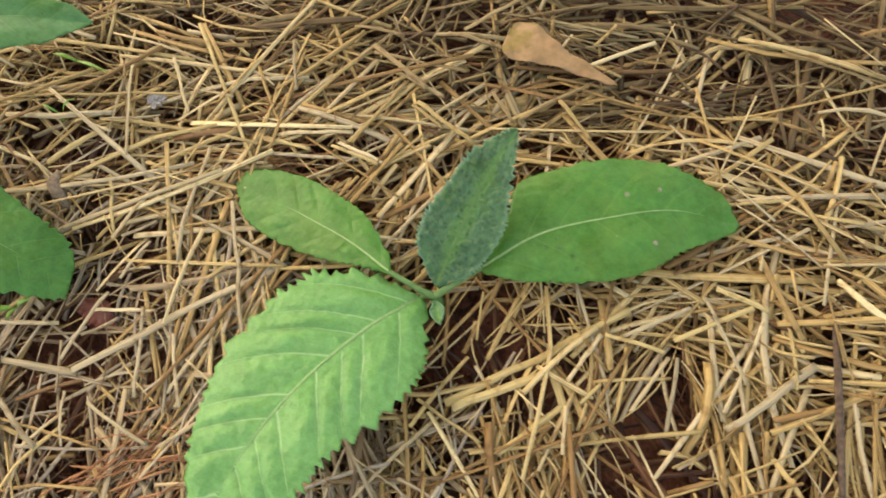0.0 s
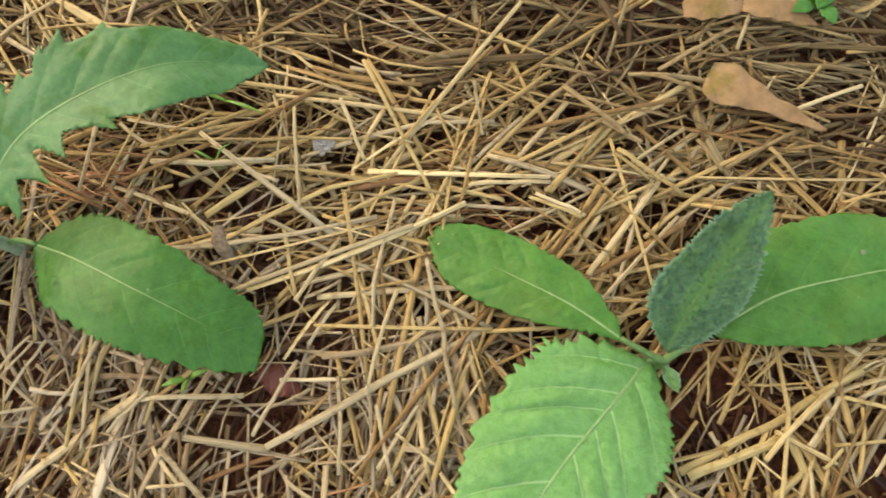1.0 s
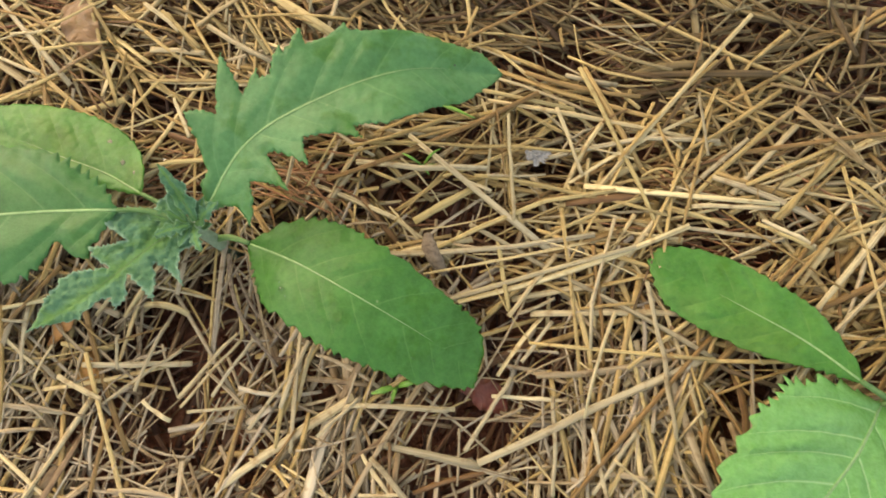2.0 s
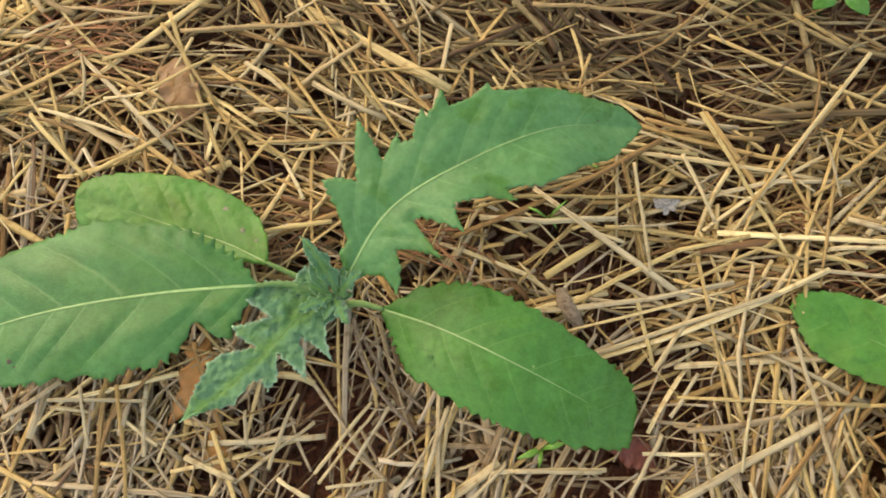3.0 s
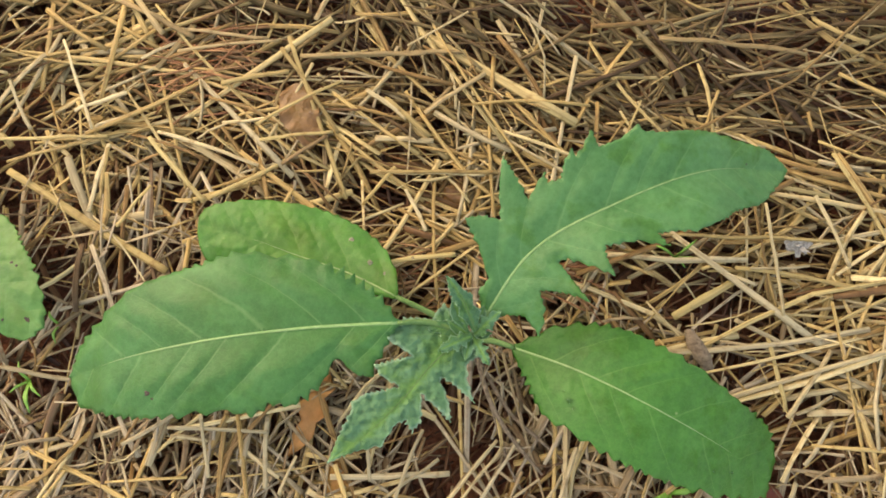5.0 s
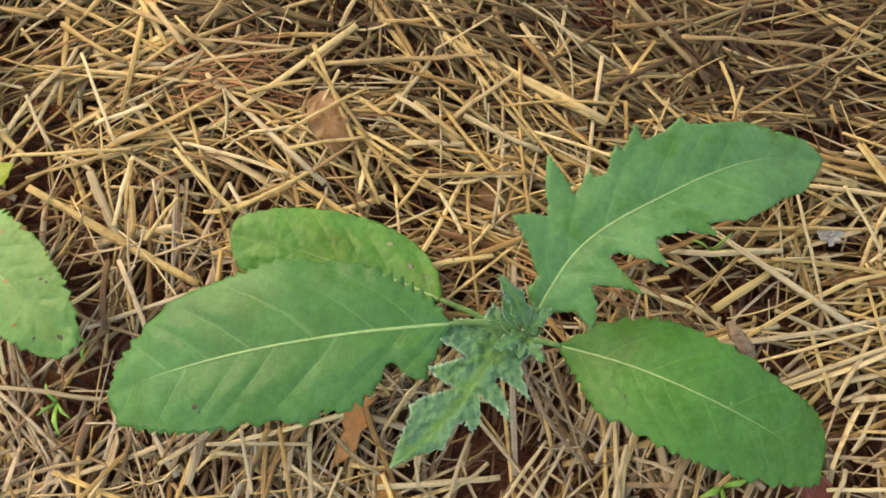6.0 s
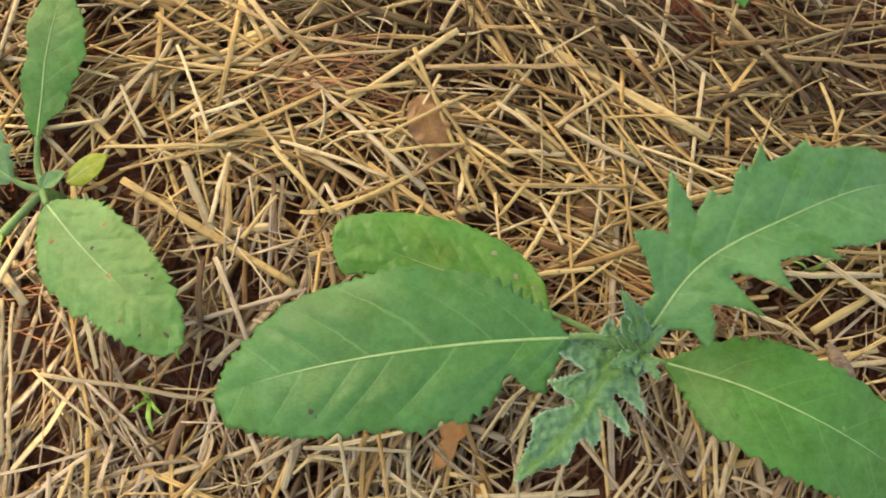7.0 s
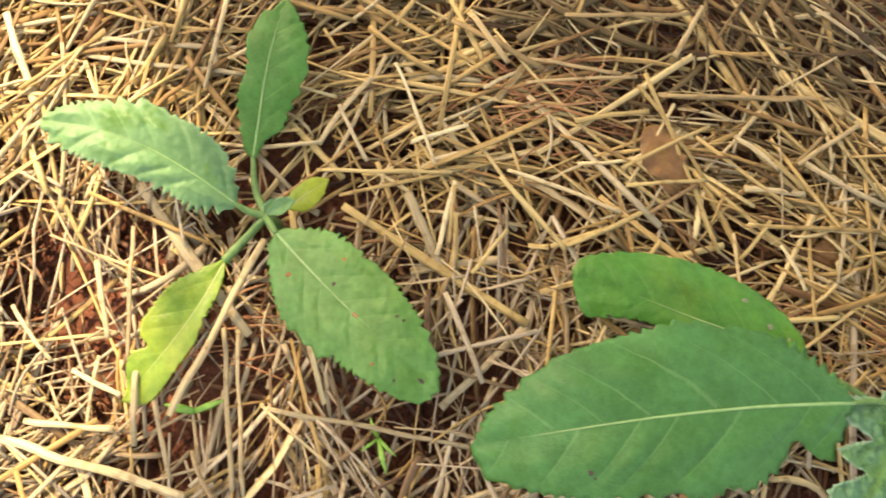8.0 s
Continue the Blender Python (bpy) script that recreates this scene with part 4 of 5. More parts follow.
# ---- dead leaves and litter ----
def dead_leaf(name, rib, left, right, mat, label, lobed=False, fold=0.05, droop=0.1, wave=0.001, seed=20):
    ob = blade(name, rib, left, right, mat, None, lobed, (9, 0.3), 6, 0.0003, fold, droop, wave, None, seed=seed, thick=0.0003)
    return tagged(ob, label, "dead leaf", "dead leaves on the straw")


dead_leaf("dead_leaf", [(-0.0077, 0.2128, 0.007), (0.0032, 0.2065, 0.009), (0.0153, 0.1994, 0.009), (0.0301, 0.1901, 0.008), (0.0482, 0.1794, 0.006)],
          [(0.02, 8), (0.12, 11.5), (0.30, 11), (0.45, 7.5), (0.60, 5.2), (0.8, 3.6), (0.95, 2)], [(0.02, 8), (0.12, 12), (0.30, 11.5), (0.45, 9), (0.60, 6.5), (0.8, 4.2), (0.95, 2.2)], DEAD_TAN, "smooth tan petal-shaped dead leaf lying on straw", seed=21)
dead_leaf("dead_leaf", [(-0.0152, 0.2542, 0.006), (-0.008, 0.2521, 0.008), (-0.0005, 0.2509, 0.009), (0.008, 0.2512, 0.008), (0.0172, 0.2531, 0.006)],
          [(0.05, 6), (0.3, 10), (0.6, 10), (0.9, 7)], [(0.05, 5), (0.3, 7), (0.6, 6), (0.9, 4)], DEAD_TAN, "torn tan dead leaf at the far side of the bed", seed=22)
dead_leaf("dead_leaf", [(0.016, 0.2536, 0.007), (0.0236, 0.2501, 0.009), (0.0328, 0.2471, 0.009), (0.0423, 0.2433, 0.007), (0.0526, 0.2385, 0.005)],
          [(0.05, 9), (0.3, 12), (0.6, 10), (0.85, 5)], [(0.05, 5), (0.3, 6.5), (0.6, 5.5), (0.85, 3)], DEAD_TAN, "curled tan dead leaf on straw", seed=23)
dead_leaf("dead_leaf", [(-0.4690, 0.2815, 0.004), (-0.4672, 0.2725, 0.0065), (-0.4645, 0.2625, 0.007), (-0.4612, 0.2535, 0.0065), (-0.4580, 0.2440, 0.003)],
          [(0.06, 5), (0.2, 8), (0.4, 10.5), (0.6, 11), (0.8, 9), (0.95, 4)], [(0.06, 5), (0.2, 8), (0.4, 10), (0.55, 10.5), (0.72, 7), (0.9, 4)], DEAD_BROWN, "glossy brown dead leaf half under straw", fold=0.10, seed=24)
dead_leaf("dead_leaf", [(-0.3782, 0.228, -0.002), (-0.3799, 0.2224, 0), (-0.3815, 0.2181, 0), (-0.3833, 0.2145, -0.002), (-0.3849, 0.2108, -0.004)],
          [(0.2, 4), (0.5, 7), (0.8, 4)], [(0.2, 4), (0.5, 6.5), (0.8, 4)], DEAD_BROWN, "small rusty dead leaf among straw", seed=25)
dead_leaf("dead_leaf", [(-0.4460, 0.1290, -0.001), (-0.4492, 0.1175, 0.002), (-0.4526, 0.1065, 0.003), (-0.4575, 0.0955, 0.002), (-0.4645, 0.0850, -0.001)],
          [(0.08, 3), (0.2, 7.5), (0.32, 4), (0.45, 8.5), (0.58, 4.2), (0.72, 5.5), (0.88, 3.2)], [(0.1, 4), (0.22, 9), (0.30, 4), (0.5, 8.5), (0.62, 3.5), (0.8, 4.5)],
          DEAD_ORANGE, "lobed orange-brown oak leaf between straw stalks", True, seed=26)
dead_leaf("dead_leaf", [(-0.4400, 0.0830, 0.000), (-0.4398, 0.0775, 0.003), (-0.4394, 0.0715, 0.003), (-0.4392, 0.0655, 0.002), (-0.4392, 0.0590, -0.002)],
          [(0.2, 4), (0.5, 6.5), (0.8, 4)], [(0.2, 4), (0.5, 6), (0.8, 4)], DEAD_ORANGE, "small orange-brown leaf scrap under straw", seed=27)
dead_leaf("dead_leaf", [(-0.2473, 0.0692, -0.005), (-0.2401, 0.0689, -0.003), (-0.2338, 0.0663, -0.003), (-0.2287, 0.0623, -0.004), (-0.2244, 0.0559, -0.007)],
          [(0.2, 5), (0.5, 8), (0.8, 5)], [(0.2, 5), (0.5, 8), (0.8, 5)], DEAD_RED, "wet red leaf scrap in a gap of the straw", seed=28)
dead_leaf("dead_leaf", [(-0.579, 0.1852, -0.006), (-0.577, 0.1791, -0.004), (-0.5762, 0.1734, -0.004), (-0.5762, 0.1677, -0.005), (-0.577, 0.1622, -0.008)],
          [(0.2, 3), (0.5, 5), (0.8, 3)], [(0.2, 3), (0.5, 5), (0.8, 3)], DEAD_BROWN, "red-brown leaf scrap in a gap of the straw", seed=29)
# a curled dry bud scale
tagged(tube("dry_husk", [(-0.2653, 0.1466, 0.002), (-0.264, 0.1394, 0.006), (-0.2602, 0.1329, 0.006), (-0.256, 0.126, 0.002)], (0.0022, 0.0042, 0.0040, 0.0018), TWIG, None, 10, 0.7, 12), "curled grey-brown dry husk lying on straw", "husk")


def fluff(x, y, z):
    bm = bmesh.new()
    bmesh.ops.create_icosphere(bm, subdivisions=3, radius=1.0)
    for v in bm.verts:
        k = 0.6 + 0.8 * noise.fractal(v.co * 2.3, 0.8, 2.0, 4)
        v.co = Vector((v.co.x * 0.0065 * k, v.co.y * 0.0050 * k, v.co.z * 0.0026 * k))
    me = bpy.data.meshes.new("seed_fluff")
    bm.to_mesh(me)
    bm.free()
    me.materials.append(FLUFF)
    ob = new("seed_fluff", me)
    ob.location = (x, y, z)
    return tagged(ob, "small grey-white tuft of seed fluff on straw", "fluff")


fluff(-0.2093, 0.1879, 0.004)


# ---- stalks that stand out ----
def loose(own, words, rows):
    for x0, y0, x1, y1, width, z in rows:
        mat, label = own, words
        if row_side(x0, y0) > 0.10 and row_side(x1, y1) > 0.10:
            mat, label = FAR_STRAW, "darker brownish straw stalk at the far side of the bed"
        elif own is GOLD_STRAW and row_side(x0, y0) < 0.0 and row_side(x1, y1) < 0.0 and max(x0, x1) < -0.06:
            mat, label = GREY_STRAW, "weathered grey-tan straw stalk on the mulch"
        straw_piece("straw", x0, y0, x1, y1, width * 0.90, z, mat, label, flat=0.45)


loose(PALE_STRAW, "pale dry straw stalk lying on top of the mulch", [
    (-0.213, 0.1069, -0.1403, 0.1084, 0.0038, 0.004), (-0.3657, 0.0176, -0.2994, 0.0636, 0.0050, 0.004),
    (-0.4231, 0.249, -0.3922, 0.2472, 0.0034, 0.004), (-0.5915, 0.2691, -0.5626, 0.2788, 0.0026, 0.004),
    (-0.6605, 0.2151, -0.6992, 0.1307, 0.0040, 0.013), (-0.7838, 0.1172, -0.692, 0.0929, 0.0046, 0.003),
    (-0.8065, 0.3335, -0.7824, 0.2791, 0.0048, 0.004), (-0.7722, 0.1256, -0.7287, 0.1229, 0.0034, 0.003),
    (-0.1797, 0.1214, -0.222, 0.1136, 0.0032, 0.004), (-0.7263, 0.1388, -0.7507, 0.1501, 0.0030, 0.004),
])
loose(GREY_STRAW, "weathered grey-tan straw stalk on the mulch", [
    (-0.2376, 0.0345, -0.1275, 0.0881, 0.0040, 0.005), (-0.2438, 0.1515, -0.1254, 0.0867, 0.0027, 0.006),
    (-0.6551, 0.1346, -0.5568, 0.119, 0.0026, 0.006), (0.0863, 0.0042, 0.1288, 0.0327, 0.0044, 0.004),
    (-0.5924, 0.2421, -0.5735, 0.2023, 0.0054, 0.004), (-0.5728, 0.1369, -0.5321, 0.1771, 0.0044, 0.003),
    (-0.7582, 0.3213, -0.6843, 0.3174, 0.0032, 0.004), (-0.7624, 0.3116, -0.6796, 0.303, 0.0034, 0.004),
    (-0.2892, 0.0425, -0.2365, 0.0333, 0.0040, 0.003), (-0.6982, 0.3338, -0.6942, 0.3026, 0.0046, 0.002),
])
loose(GOLD_STRAW, "golden straw stalk lying across the mulch", [
    (-0.188, 0.236, -0.1461, 0.1426, 0.0025, 0.005), (-0.0422, 0.0169, 0.0475, 0.06, 0.0043, 0.004),
    (-0.296, 0.1952, -0.1884, 0.1896, 0.0020, 0.006), (-0.0385, 0.0146, 0.0069, 0.0306, 0.0048, 0.005),
    (-0.0216, 0.0376, -0.0049, 0.0681, 0.0028, 0.003), (-0.0306, -0.0061, 0.0749, 0.0035, 0.0022, 0.005),
    (-0.4719, 0.3086, -0.4377, 0.2155, 0.0028, 0.006), (-0.4862, 0.2560, -0.4420, 0.2790, 0.0020, 0.011), (-0.4840, 0.2475, -0.4450, 0.2512, 0.0022, 0.010), (-0.6245, 0.2345, -0.532, 0.1783, 0.0049, 0.004),
    (-0.2713, 0.3023, -0.1956, 0.2905, 0.0028, 0.005), (-0.162, 0.0948, -0.1536, 0.0296, 0.0034, 0.003),
    (0.0116, 0.0335, 0.0294, -0.0028, 0.0043, 0.003), (-0.2726, 0.1532, -0.2358, 0.1744, 0.0046, 0.003),
    (-0.6542, 0.2782, -0.6254, 0.2487, 0.0041, 0.004), (0.0086, 0.0356, 0.0172, 0.004, 0.0049, 0.003),
])
loose(PALE_STRAW, "pale dry straw stalk lying on top of the mulch", [
    (-0.2314, 0.0662, -0.1948, 0.0653, 0.0022, 0.0045), (-0.2586, -0.0035, -0.2381, 0.0132, 0.0020, 0.0065), (-0.2942, 0.0180, -0.2741, 0.0190, 0.0019, 0.0085),
    (-0.1740, 0.0388, -0.1540, 0.0227, 0.0016, 0.0075), (0.0162, 0.0266, 0.0329, 0.0480, 0.0025, 0.0080), (0.0444, 0.0124, 0.0637, 0.0372, 0.0023, 0.0055),
    (0.1081, 0.0542, 0.0857, 0.0119, 0.0020, 0.0070), (0.0151, 0.0153, 0.0125, -0.0066, 0.0019, 0.0085), (-0.1012, 0.1967, -0.0720, 0.2199, 0.0023, 0.0055),
    (-0.0812, 0.2072, -0.0302, 0.1913, 0.0020, 0.0085), (-0.0405, 0.2174, -0.0059, 0.2038, 0.0025, 0.0065), (-0.0314, 0.2191, 0.0149, 0.2430, 0.0026, 0.0055),
    (-0.0163, 0.1786, -0.0061, 0.1610, 0.0023, 0.0070), (-0.1001, 0.1550, -0.0756, 0.1417, 0.0025, 0.0060), (-0.5425, 0.2551, -0.4856, 0.2348, 0.0024, 0.0055),
])
loose(PALE_STRAW, "pale dry straw stalk lying on top of the mulch", [
    (-0.5208, 0.2509, -0.5023, 0.2605, 0.0017, 0.0045), (-0.5769, 0.2109, -0.5686, 0.2484, 0.0029, 0.0060), (-0.4066, 0.2204, -0.3957, 0.1979, 0.0023, 0.0055),
    (-0.4218, 0.2309, -0.3649, 0.2276, 0.0020, 0.0045), (-0.4886, 0.0915, -0.4669, 0.0755, 0.0022, 0.0060), (-0.4671, 0.0674, -0.4590, 0.0858, 0.0018, 0.0050),
    (-0.4520, 0.0700, -0.4271, 0.0589, 0.0032, 0.0085), (-0.3866, 0.0562, -0.3582, 0.0906, 0.0018, 0.0070), (-0.6588, 0.1368, -0.6223, 0.1080, 0.0018, 0.0060),
    (-0.6010, 0.3107, -0.5790, 0.2570, 0.0020, 0.0065), (-0.4657, 0.2973, -0.3746, 0.2964, 0.0030, 0.0055), (-0.4281, 0.2758, -0.4062, 0.2586, 0.0029, 0.0070),
    (-0.1337, 0.1614, -0.0919, 0.1602, 0.0026, 0.0065), (-0.2001, 0.2131, -0.1875, 0.1770, 0.0023, 0.0070), (-0.2248, 0.2096, -0.2214, 0.1530, 0.0020, 0.0085),
])
loose(PALE_STRAW, "pale dry straw stalk lying on top of the mulch", [
    (-0.2237, 0.1050, -0.2003, 0.1362, 0.0027, 0.0075), (-0.3887, 0.0607, -0.3606, 0.0938, 0.0021, 0.0055), (-0.4064, 0.0589, -0.3908, 0.0497, 0.0025, 0.0080),
    (-0.3034, 0.0591, -0.2491, 0.0594, 0.0024, 0.0060), (-0.2941, 0.0366, -0.2794, 0.0175, 0.0023, 0.0050),
])
loose(GREY_STRAW, "weathered grey-tan straw stalk on the mulch", [
    (-0.2439, 0.0401, -0.2221, 0.0753, 0.0026, 0.0070), (-0.1835, 0.0225, -0.1610, 0.0549, 0.0025, 0.0060), (-0.1566, 0.1231, -0.1448, 0.0490, 0.0024, 0.0085),
    (-0.2897, 0.0354, -0.2509, -0.0042, 0.0033, 0.0075), (-0.2380, -0.0038, -0.2404, 0.0238, 0.0018, 0.0055), (-0.2020, 0.0206, -0.2020, 0.0671, 0.0023, 0.0050),
    (-0.1834, 0.0526, -0.1761, 0.0151, 0.0023, 0.0065), (0.0332, 0.0263, 0.0349, 0.0064, 0.0014, 0.0060), (0.0677, 0.0372, 0.0596, 0.0024, 0.0022, 0.0050),
    (0.0416, 0.0466, 0.0752, 0.0603, 0.0023, 0.0065), (0.0816, 0.0652, 0.0968, 0.0241, 0.0018, 0.0080), (-0.0456, 0.0250, -0.0380, -0.0040, 0.0014, 0.0065),
    (-0.1345, 0.1712, -0.1043, 0.1971, 0.0026, 0.0050), (-0.1284, 0.2188, -0.1251, 0.1873, 0.0016, 0.0075), (-0.4736, 0.1055, -0.4736, 0.0704, 0.0026, 0.0065),
])
loose(GREY_STRAW, "weathered grey-tan straw stalk on the mulch", [
    (-0.3717, 0.0619, -0.3499, 0.0942, 0.0020, 0.0050), (-0.6792, 0.1723, -0.6692, 0.0965, 0.0030, 0.0055), (-0.7097, 0.1394, -0.6981, 0.1011, 0.0025, 0.0070),
    (-0.6713, 0.1697, -0.6630, 0.0947, 0.0022, 0.0085), (-0.6287, 0.2866, -0.6130, 0.2572, 0.0025, 0.0075), (-0.4571, 0.3173, -0.4416, 0.3459, 0.0030, 0.0075),
    (-0.1403, 0.1517, -0.0893, 0.1451, 0.0023, 0.0045),
])
loose(GOLD_STRAW, "golden straw stalk lying across the mulch", [
    (-0.2924, 0.0599, -0.2518, 0.0590, 0.0025, 0.0080), (-0.1674, 0.1095, -0.1535, 0.0292, 0.0024, 0.0050), (-0.2276, 0.0183, -0.1925, -0.0029, 0.0024, 0.0045),
    (-0.1843, -0.0039, -0.1590, 0.0111, 0.0022, 0.0080), (-0.3164, 0.0442, -0.2965, 0.0634, 0.0021, 0.0070), (-0.2172, 0.0830, -0.2022, 0.1030, 0.0021, 0.0060),
    (-0.2340, 0.1056, -0.2085, 0.1304, 0.0025, 0.0055), (-0.0228, 0.0710, -0.0265, 0.0468, 0.0013, 0.0045), (0.0218, 0.0164, 0.0315, 0.0251, 0.0020, 0.0070),
    (0.0348, 0.0480, 0.0616, 0.0392, 0.0021, 0.0085), (0.0664, 0.0448, 0.1036, 0.0595, 0.0025, 0.0075), (0.0286, 0.0264, 0.0642, 0.0276, 0.0019, 0.0045),
    (0.0881, 0.0693, 0.1105, 0.0582, 0.0028, 0.0060), (-0.0176, -0.0067, 0.0134, 0.0152, 0.0035, 0.0050), (-0.0551, 0.0187, -0.0252, -0.0015, 0.0019, 0.0075),
])
loose(GOLD_STRAW, "golden straw stalk lying across the mulch", [
    (-0.0712, 0.1972, -0.0436, 0.1796, 0.0029, 0.0045), (-0.0931, 0.2248, -0.0645, 0.2164, 0.0020, 0.0080), (-0.0570, 0.1760, -0.0266, 0.1498, 0.0028, 0.0070),
    (-0.0927, 0.1547, -0.0624, 0.1895, 0.0026, 0.0060), (-0.0027, 0.1634, 0.0359, 0.1817, 0.0022, 0.0045), (0.0186, 0.1717, 0.0331, 0.1482, 0.0025, 0.0080),
    (-0.1464, 0.1606, -0.1164, 0.1530, 0.0023, 0.0050), (-0.5337, 0.3010, -0.4768, 0.3054, 0.0021, 0.0085), (-0.4613, 0.2965, -0.3961, 0.2954, 0.0024, 0.0075),
    (-0.5085, 0.2819, -0.4709, 0.2877, 0.0029, 0.0065), (-0.5595, 0.2019, -0.5424, 0.2241, 0.0022, 0.0080), (-0.5461, 0.2515, -0.5133, 0.2150, 0.0031, 0.0070),
    (-0.5129, 0.2171, -0.4705, 0.2382, 0.0028, 0.0050), (-0.3966, 0.2614, -0.3643, 0.2834, 0.0026, 0.0075), (-0.4181, 0.2712, -0.3940, 0.2489, 0.0030, 0.0065),
])
loose(GOLD_STRAW, "golden straw stalk lying across the mulch", [
    (-0.4285, 0.2117, -0.4120, 0.2322, 0.0023, 0.0080), (-0.4156, 0.1813, -0.3805, 0.1854, 0.0028, 0.0070), (-0.5070, 0.1054, -0.5016, 0.0754, 0.0021, 0.0075),
    (-0.4279, 0.0571, -0.3889, 0.0849, 0.0020, 0.0055), (-0.4421, 0.0759, -0.3836, 0.0780, 0.0032, 0.0045), (-0.4108, 0.0635, -0.3965, 0.0987, 0.0020, 0.0080),
    (-0.4235, 0.0914, -0.4222, 0.0741, 0.0020, 0.0060), (-0.3354, 0.0575, -0.3229, 0.0908, 0.0025, 0.0085), (-0.5241, 0.0991, -0.4725, 0.0973, 0.0022, 0.0075),
    (-0.7439, 0.2036, -0.7342, 0.1654, 0.0032, 0.0065), (-0.7285, 0.2214, -0.7245, 0.1549, 0.0026, 0.0045), (-0.7186, 0.1524, -0.7163, 0.1159, 0.0035, 0.0080),
    (-0.7835, 0.1805, -0.7610, 0.1539, 0.0022, 0.0050), (-0.6386, 0.2527, -0.5704, 0.2531, 0.0022, 0.0055), (-0.6268, 0.2401, -0.5704, 0.2534, 0.0022, 0.0045),
])
loose(GOLD_STRAW, "golden straw stalk lying across the mulch", [
    (-0.5638, 0.3391, -0.5429, 0.3116, 0.0035, 0.0080), (-0.5725, 0.3346, -0.5253, 0.3094, 0.0034, 0.0070), (-0.5689, 0.2486, -0.5709, 0.2169, 0.0025, 0.0060),
    (-0.5368, 0.3162, -0.4842, 0.3084, 0.0022, 0.0050), (-0.5139, 0.3386, -0.4495, 0.3404, 0.0025, 0.0085), (-0.4760, 0.3018, -0.4431, 0.2519, 0.0025, 0.0065),
    (-0.3963, 0.2626, -0.3687, 0.2903, 0.0029, 0.0045), (-0.4250, 0.2290, -0.3583, 0.2280, 0.0024, 0.0080), (-0.1320, 0.1673, -0.0835, 0.2099, 0.0027, 0.0060),
    (-0.0957, 0.1549, -0.0574, 0.1895, 0.0024, 0.0050), (-0.0817, 0.2119, -0.0516, 0.1827, 0.0031, 0.0085), (-0.0596, 0.1744, -0.0430, 0.1589, 0.0022, 0.0075),
    (-0.1458, 0.1615, -0.1161, 0.1517, 0.0021, 0.0055), (-0.1035, 0.1527, -0.0778, 0.1404, 0.0022, 0.0080), (-0.2417, 0.1771, -0.1790, 0.1655, 0.0022, 0.0060),
])
loose(GOLD_STRAW, "golden straw stalk lying across the mulch", [
    (-0.1397, 0.1748, -0.1137, 0.2044, 0.0028, 0.0050), (-0.2297, 0.1446, -0.2237, 0.1078, 0.0024, 0.0065), (-0.3515, 0.0466, -0.3278, 0.0805, 0.0021, 0.0045),
    (-0.3830, 0.0540, -0.3543, 0.0576, 0.0019, 0.0070),
])
loose(BROWN_STALK, "dark brown stalk lying beside a dead leaf", [
    (-0.4721, 0.2340, -0.4480, 0.2498, 0.0023, 0.0085),
])
tagged(tube("twig", [(0.1399, 0.0554, 0.004), (0.1363, 0.0244, 0.006), (0.1339, -0.0025, 0.005), (0.1319, -0.0285, 0.003)], (0.0014, 0.0018, 0.0018, 0.0015), DARK_TWIG, None, 8, 0.9, 12), "thin dark brown twig lying on straw", "twig")
for points, r in (([(-0.3706, 0.1352, 0), (-0.3643, 0.1137, 0.006), (-0.3552, 0.0972, 0.007), (-0.3392, 0.0777, 0.003)], 0.0013), ([(-0.3685, 0.1308, 0), (-0.355, 0.1079, 0.003), (-0.3416, 0.0952, 0.004), (-0.3271, 0.0825, 0.002)], 0.0010), ([(-0.366, 0.1194, 0), (-0.3584, 0.093, 0.002), (-0.3535, 0.0781, 0.002), (-0.3433, 0.0616, 0)], 0.0008)):
    tagged(tube("withered_twig", points, (r, r * 0.9, r * 0.8, r * 0.5), TWIG, None, 8, 0.8, 14), "withered grey stem beside the lobed plant", "twig", "withered twigs")


# ---- seedling weeds ----
def grass_tuft(name, base, blades, label):
    t = thing(name, base, label, "grass")
    for k, (dx, dy, h, w) in enumerate(blades):
        x, y, z = base
        tube("blade", [(x, y, z), (x + dx * 0.5, y + dy * 0.5, z + h), (x + dx, y + dy, z + h * 0.8)], (w * 0.7, w, w * 0.2), GRASS, t, 6, 0.2, 9)
    return t


grass_tuft("grass_seedling", (-0.2694, 0.1837, 0), [(-0.012, 0.006, 0.006, 0.0008), (0.010, 0.008, 0.007, 0.0007), (0.004, -0.006, 0.004, 0.0008), (0.013, -0.002, 0.005, 0.0006)], "tiny green grass seedling in the straw")
grass_tuft("grass_seedling", (-0.2788, 0.0696, 0), [(-0.012, -0.004, 0.006, 0.0018), (0.012, 0.003, 0.006, 0.0016), (-0.002, -0.009, 0.004, 0.0012)], "bright green blades poking out beside a leaf tip")
grass_tuft("grass_seedling", (-0.6023, 0.1219, 0), [(0.005, -0.016, 0.006, 0.0014), (-0.004, 0.010, 0.006, 0.0011), (0.009, -0.008, 0.004, 0.0010), (-0.008, -0.006, 0.004, 0.0009)], "small green grass seedling in the straw")
grass_tuft("grass_seedling", (-0.6904, 0.1323, 0.003), [(-0.014, 0.003, 0.003, 0.0022), (0.015, 0.006, 0.003, 0.0018)], "flat yellow-green grass blade on the soil")
grass_tuft("grass_seedling", (-0.2638, 0.2177, 0.003), [(0.022, -0.010, 0.003, 0.0011), (-0.014, 0.004, 0.004, 0.0012)], "thin green grass blade lying over straw")
